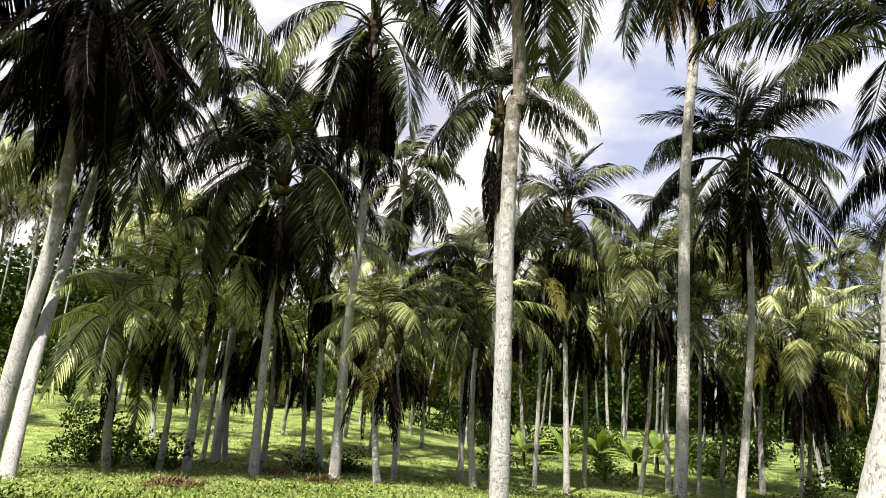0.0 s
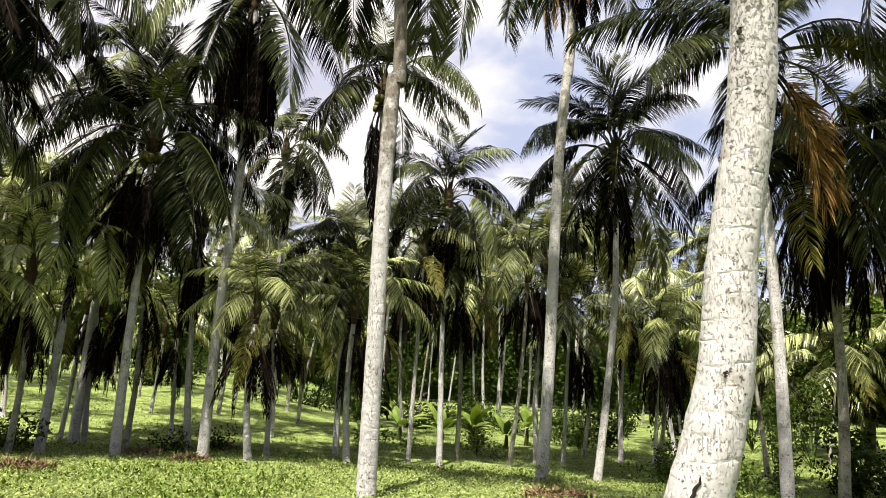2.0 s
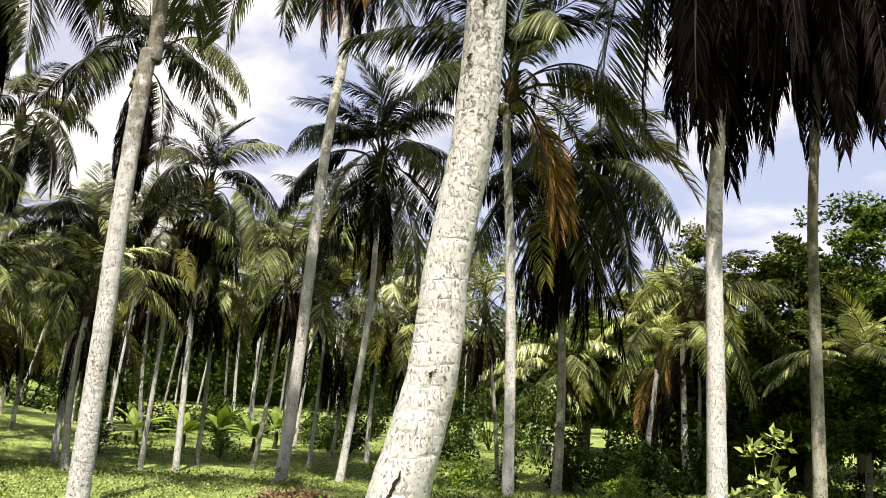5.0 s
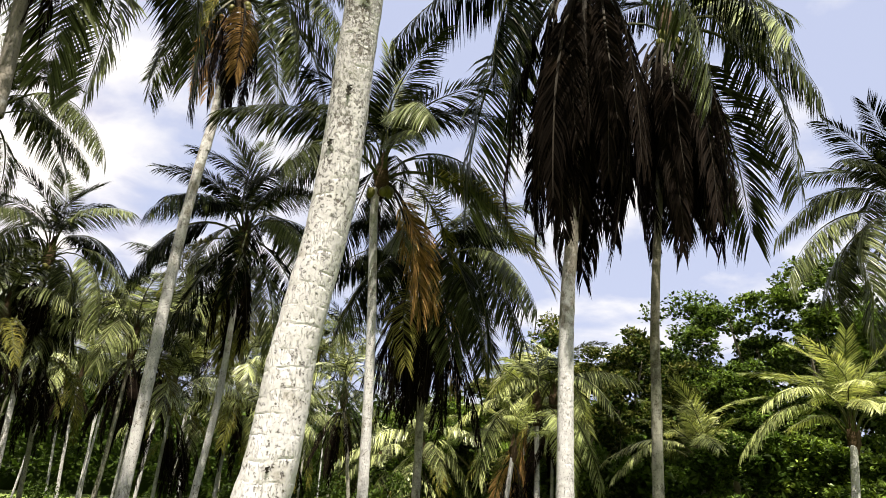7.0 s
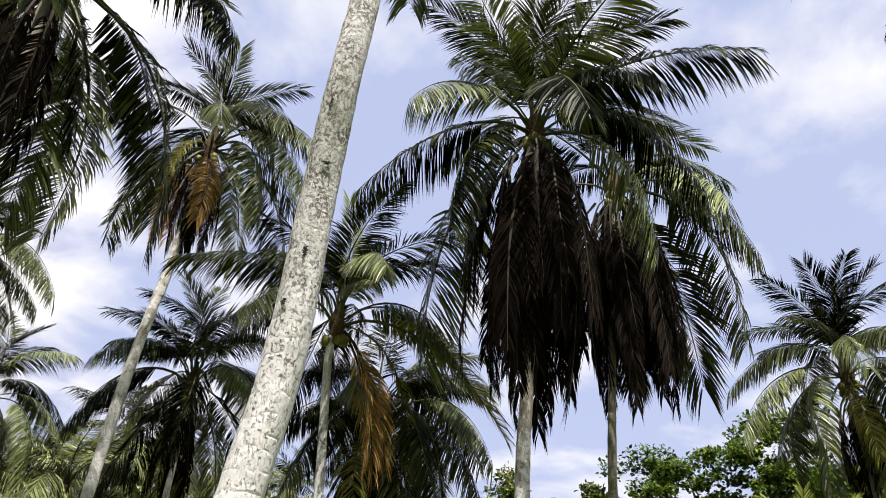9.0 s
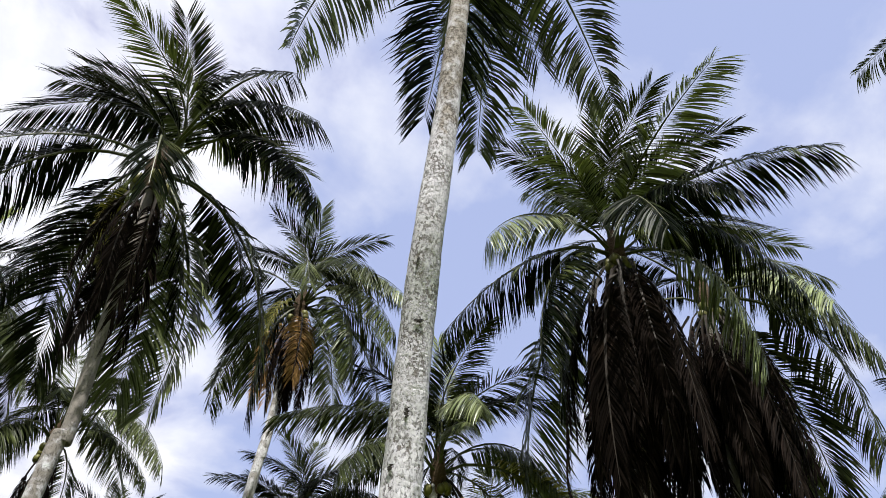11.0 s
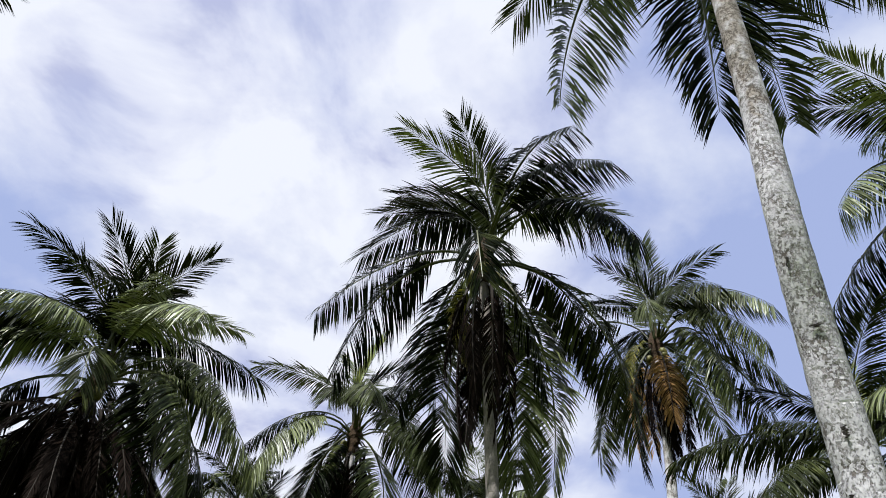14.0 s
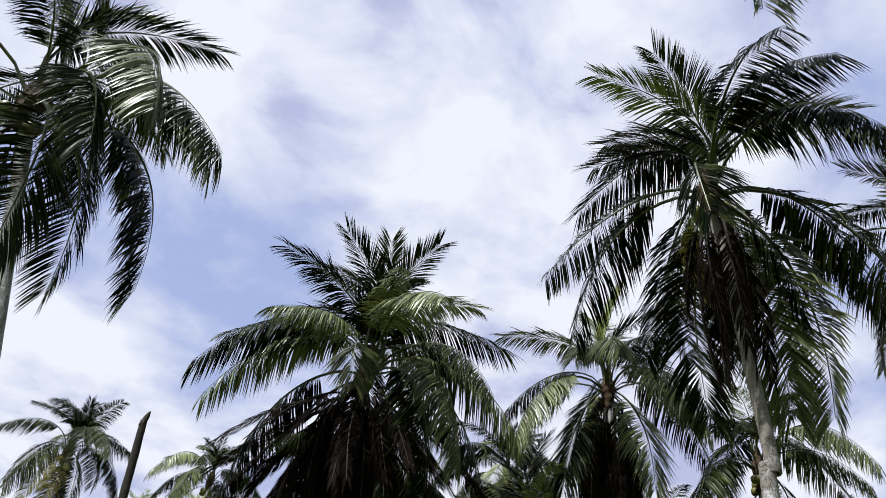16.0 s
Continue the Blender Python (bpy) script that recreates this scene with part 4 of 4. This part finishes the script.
PALE_SHRUB = shrub_mesh(45, 0.75, 2.0, 240, 0.21, WEED)
# one set takes the lighter broadleaf colour to pass as sunlit
SHRUBS = [shrub_mesh(30 + i, 1.1, (0.8, 1.1, 1.5, 2.2)[i], 820, 0.12, (SHRUB, BROAD)[i == 1]) for i in range(4)]


def shrubs():
    rng = random.Random(31)
    put = [(5.75, 23.9, 1, 0.8), (-7.2, 16.9, 1, 1.0), (-7.9, 17.4, 2, 0.9), (-6.3, 17.2, 0, 0.9), (2.2, 24.2, 1, 1.0), (-2.3, 20.5, 0, 0.7), (-3.2, 18.8, 0, 0.6), (-8.8, 18.5, 3, 0.8),
           (10.6, 14.6, 2, 0.8), (9.6, 15.4, 1, 0.9), (13.2, 14.1, 2, 0.8), (9.0, 17.2, 2, 0.8), (15.5, 15.0, 3, 0.8), (12.0, 11.9, 1, 0.8)]
    for x, y, k, s in put:
        ob = new("shrub", SHRUBS[k])
        ob.matrix_basis = Matrix.Translation((x, y, lay(x, y) - 0.03)) @ Matrix.Rotation(rng.uniform(0, 6), 4, "Z") @ Matrix.Scale(s, 4)
        tagged(ob, "dark green leafy shrub growing in the meadow", "shrub", "shrubs between the palms")
    ob = new("shrub", PALE_SHRUB)
    ob.location = (11.5, 8.25, lay(11.5, 8.25) - 0.03)
    tagged(ob, "shrub with large pale leaves against the dark thicket", "shrub", "shrubs between the palms")
    for x, y, s in ((4.78, 13.8, 0.26), (4.95, 14.1, 0.2), (10.2, 7.75, 0.22)):
        ob = new("shrub", PALE_SHRUB)
        ob.matrix_basis = Matrix.Translation((x, y, lay(x, y) - 0.02)) @ Matrix.Rotation(x * 3, 4, "Z") @ Matrix.Diagonal((s * 1.5, s * 1.5, s, 1))
        tagged(ob, "small yellow-green weed clump at a palm's foot", "shrub", "shrubs between the palms")
    for i in range(110):
        a = radians(rng.uniform(-40, 85))
        r = rng.uniform(21, 36)
        deg = math.degrees(a)
        if deg > 38:
            r = rng.uniform(20, 30)
        elif deg > 12:
            r = rng.uniform(28, 40)
        else:
            r = rng.uniform(34, 48)
        x, y = r * math.sin(a), r * math.cos(a)
        # dark meshes only: the shade at the back is put into their colour
        ob = new("shrub", SHRUBS[rng.choice((0, 2, 2, 3))])
        s = rng.uniform(0.7, 1.5) * 1.0
        ob.matrix_basis = Matrix.Translation((x, y, lay(x, y) - 0.03)) @ Matrix.Rotation(rng.uniform(0, 6), 4, "Z") @ Matrix.Diagonal((s, s, s * rng.uniform(0.8, 1.5), 1))
        tagged(ob, "shaded shrub at the back of the grove", "shrub", "undergrowth shrubs")


shrubs()


def broad_tree(x, y, height, spread, seed, label, n=26000, leaf=0.15, leafmat=None):
    rng = random.Random(seed)
    z0 = lay(x, y)
    root = new("broadleaf_tree")
    root.location = (x, y, z0)
    tagged(root, label, "tree", "wooded slope trees")
    v, f = tube([(0, 0, -0.1), (0.2, 0, height * 0.3), (0.1, 0.1, height * 0.48), (0, 0, height * 0.62)], [0.32, 0.24, 0.17, 0.08], 10, 0.08, rng, 0, 2)
    part("trunk", mesh("broad_trunk", v, f, [WOOD], smooth=True), root)
    lumps = []
    for i in range(34):
        a = rng.uniform(0, 6.28)
        rr = spread * math.sqrt(rng.random()) * 0.85
        bx, by, bz = rr * math.cos(a), rr * math.sin(a), height * (0.18 + 0.72 * rng.random() ** 0.8 * (1 - 0.4 * rr / spread))
        br = spread * rng.uniform(0.22, 0.34)
        for j in range(6):
            d = Vector((rng.gauss(0, 1), rng.gauss(0, 1), rng.gauss(0.35, 0.8))).normalized() * br * rng.uniform(0.4, 0.95)
            lumps.append((bx + d.x, by + d.y, bz + d.z * 0.8, br * rng.uniform(0.28, 0.5)))
    for i in range(7):
        l = lumps[i * 6]
        v, f = tube([(0.1, 0.05, height * rng.uniform(0.25, 0.5)), (l[0] * 0.5, l[1] * 0.5, l[2] * 0.75), (l[0], l[1], l[2])], [0.11, 0.07, 0.03], 6, 0.05, rng, 0, 1.5)
        part("limb", mesh("limb", v, f, [WOOD], smooth=True), root)
    spots = []
    for _ in range(n):
        cx, cy, cz, cr = rng.choice(lumps)
        d = Vector((rng.gauss(0, 1), rng.gauss(0, 1), rng.gauss(0.45, 0.8))).normalized() * cr * (0.55 + 0.5 * rng.random())
        spots.append((cx + d.x, cy + d.y, max(0.3, cz + d.z * 0.7)))
    v, f = leaf_cloud(rng, spots, leaf, 0.15, 1.9)
    part("crown", mesh("broad_crown", v, f, [leafmat or BROAD]), root)
    # inner leaves: the shade within each bough is put into their darker colour
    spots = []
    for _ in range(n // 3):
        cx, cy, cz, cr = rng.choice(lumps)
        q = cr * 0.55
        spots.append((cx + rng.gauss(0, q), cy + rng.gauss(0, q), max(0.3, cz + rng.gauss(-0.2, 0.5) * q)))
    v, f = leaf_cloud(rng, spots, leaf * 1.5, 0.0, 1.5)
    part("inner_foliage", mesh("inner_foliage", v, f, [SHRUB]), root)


def leaf_heap(x, y, w, seed):
    """A low heap of fallen dry leaves and husks."""
    rng = random.Random(seed)
    spots = []
    for _ in range(700):
        a, r = rng.uniform(0, 6.28), w * math.sqrt(rng.random())
        spots.append((r * math.cos(a), r * math.sin(a) * 0.7, 0.28 * w * (1 - (r / w) ** 2) * rng.random()))
    v, f = leaf_cloud(rng, spots, 0.16, 0.1, 5.0)
    ob = new("leaf_litter", mesh("leaf_litter", v, f, [BRUSH]))
    ob.location = (x, y, lay(x, y))
    tagged(ob, "low heap of fallen brown palm leaves in the grass", "leaf litter", kind="stuff")


for x, y, w, k in [(-4.44, 12.71, 0.5, 1), (-2.15, 21.08, 0.55, 2), (-3.59, 17.37, 0.45, 3), (4.02, 11.05, 0.6, 4), (-2.28, 15.61, 0.4, 5)]:
    leaf_heap(x, y, w, k)


def banana_leaf(seed):
    """A broad torn paddle leaf along x, arching."""
    rng = random.Random(seed)
    v, f = [], []
    n = 12
    for k in range(n + 1):
        u = k / n
        w = 0.27 * math.sin(math.pi * min(1, 0.08 + u * 0.92)) ** 0.6 * (0 if k == n else 1)
        z = 0.55 * u * (1.15 - u) * 1.6
        x = 1.7 * u
        r1, r2 = rng.uniform(0.75, 1.05), rng.uniform(0.75, 1.05)
        v += [(x, -w * r1, z - w * 0.35), (x, 0, z), (x, w * r2, z - w * 0.35)]
    for k in range(n):
        a = 3 * k
        f += [(a, a + 1, a + 4, a + 3), (a + 1, a + 2, a + 5, a + 4)]
    return mesh("banana_leaf", v, f, [BROAD])


BANANA = [banana_leaf(k) for k in (1, 2, 3)]


def banana(x, y, h, seed):
    rng = random.Random(seed)
    root = new("banana_plant")
    root.location = (x, y, lay(x, y))
    tagged(root, "banana plant with broad pale torn leaves under the palms", "banana plant", "banana plants")
    v, f = tube([(0, 0, 0), (0.03, 0, h * 0.5), (0.02, 0, h)], [0.10, 0.08, 0.05], 8, 0.05, rng, 0, 3)
    part("stem", mesh("banana_stem", v, f, [RIB], smooth=True), root)
    for i in range(7):
        part("leaf", BANANA[i % 3], root, frond_pose((0, 0, h), i * 137.5 + rng.uniform(-20, 20), rng.uniform(-10, 50), rng.uniform(0.5, 0.75)))


for x, y, h, k in [(5.0, 26.5, 0.6, 1), (6.4, 27.3, 0.7, 2), (7.4, 26.2, 0.5, 3), (3.6, 27.8, 0.6, 4), (8.6, 27.5, 0.7, 5)]:
    banana(x, y, h, k)


for i, (az, d, h, s) in enumerate([(50, 33, 10.2, 4.0), (55, 31, 9.8, 3.8), (60, 33, 11.0, 4.2), (65, 33, 13.2, 4.6), (69, 31, 13.0, 4.2), (74, 30, 10.5, 4.0), (79, 31, 9.0, 4.0), (46, 34, 7.5, 3.8), (41, 36, 7.5, 3.5),
                                   (57, 25, 4.4, 2.6), (63, 24, 4.6, 2.6), (52, 26, 4.2, 2.4), (69, 24, 4.8, 2.6), (84, 30, 9, 4)]):
    broad_tree(d * math.sin(radians(az)), d * math.cos(radians(az)), h * 1.12, s, 500 + i, ("dense broad-leaved tree on the slope behind the grove", "thin-leaved olive-green tree on the slope behind the grove")[i in (0, 1)], leafmat=OLIVE if i in (0, 1) else None)


def far_woods():
    """Foliage closing the grove all round."""
    rng = random.Random(90)

    def rise(a):
        top = (10.0 if math.cos(a) > 0.6 else 6.5) + 3.0 * noise.noise((math.sin(a) * 5, math.cos(a) * 5, 2))
        return top + 1.5 * noise.noise((math.sin(a) * 17, math.cos(a) * 17, 5))

    spots = []
    while len(spots) < 150000:
        a = rng.uniform(-math.pi, math.pi)
        if abs(a) > 1.8 and rng.random() < 0.7:
            continue
        r = rng.uniform(63, 71)
        spots.append((r * math.sin(a), r * math.cos(a), lay(r * math.sin(a), r * math.cos(a)) + rise(a) * (0.15 + 0.85 * rng.random() ** 0.9) * rng.uniform(0.85, 1.04)))
    v, f = leaf_cloud(rng, spots, 0.48, 0.2, 1.6)
    # closed dark sheet behind the outer leaves; shade between them in its colour
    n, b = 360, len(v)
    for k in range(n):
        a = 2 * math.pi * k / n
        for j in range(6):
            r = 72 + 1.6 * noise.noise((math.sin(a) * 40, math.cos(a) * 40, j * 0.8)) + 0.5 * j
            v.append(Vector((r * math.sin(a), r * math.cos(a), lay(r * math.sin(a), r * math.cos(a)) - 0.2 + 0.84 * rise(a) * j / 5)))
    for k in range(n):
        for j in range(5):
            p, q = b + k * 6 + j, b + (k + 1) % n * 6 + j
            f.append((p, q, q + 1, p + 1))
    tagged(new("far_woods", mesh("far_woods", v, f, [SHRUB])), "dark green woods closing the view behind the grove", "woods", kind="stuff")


far_woods()
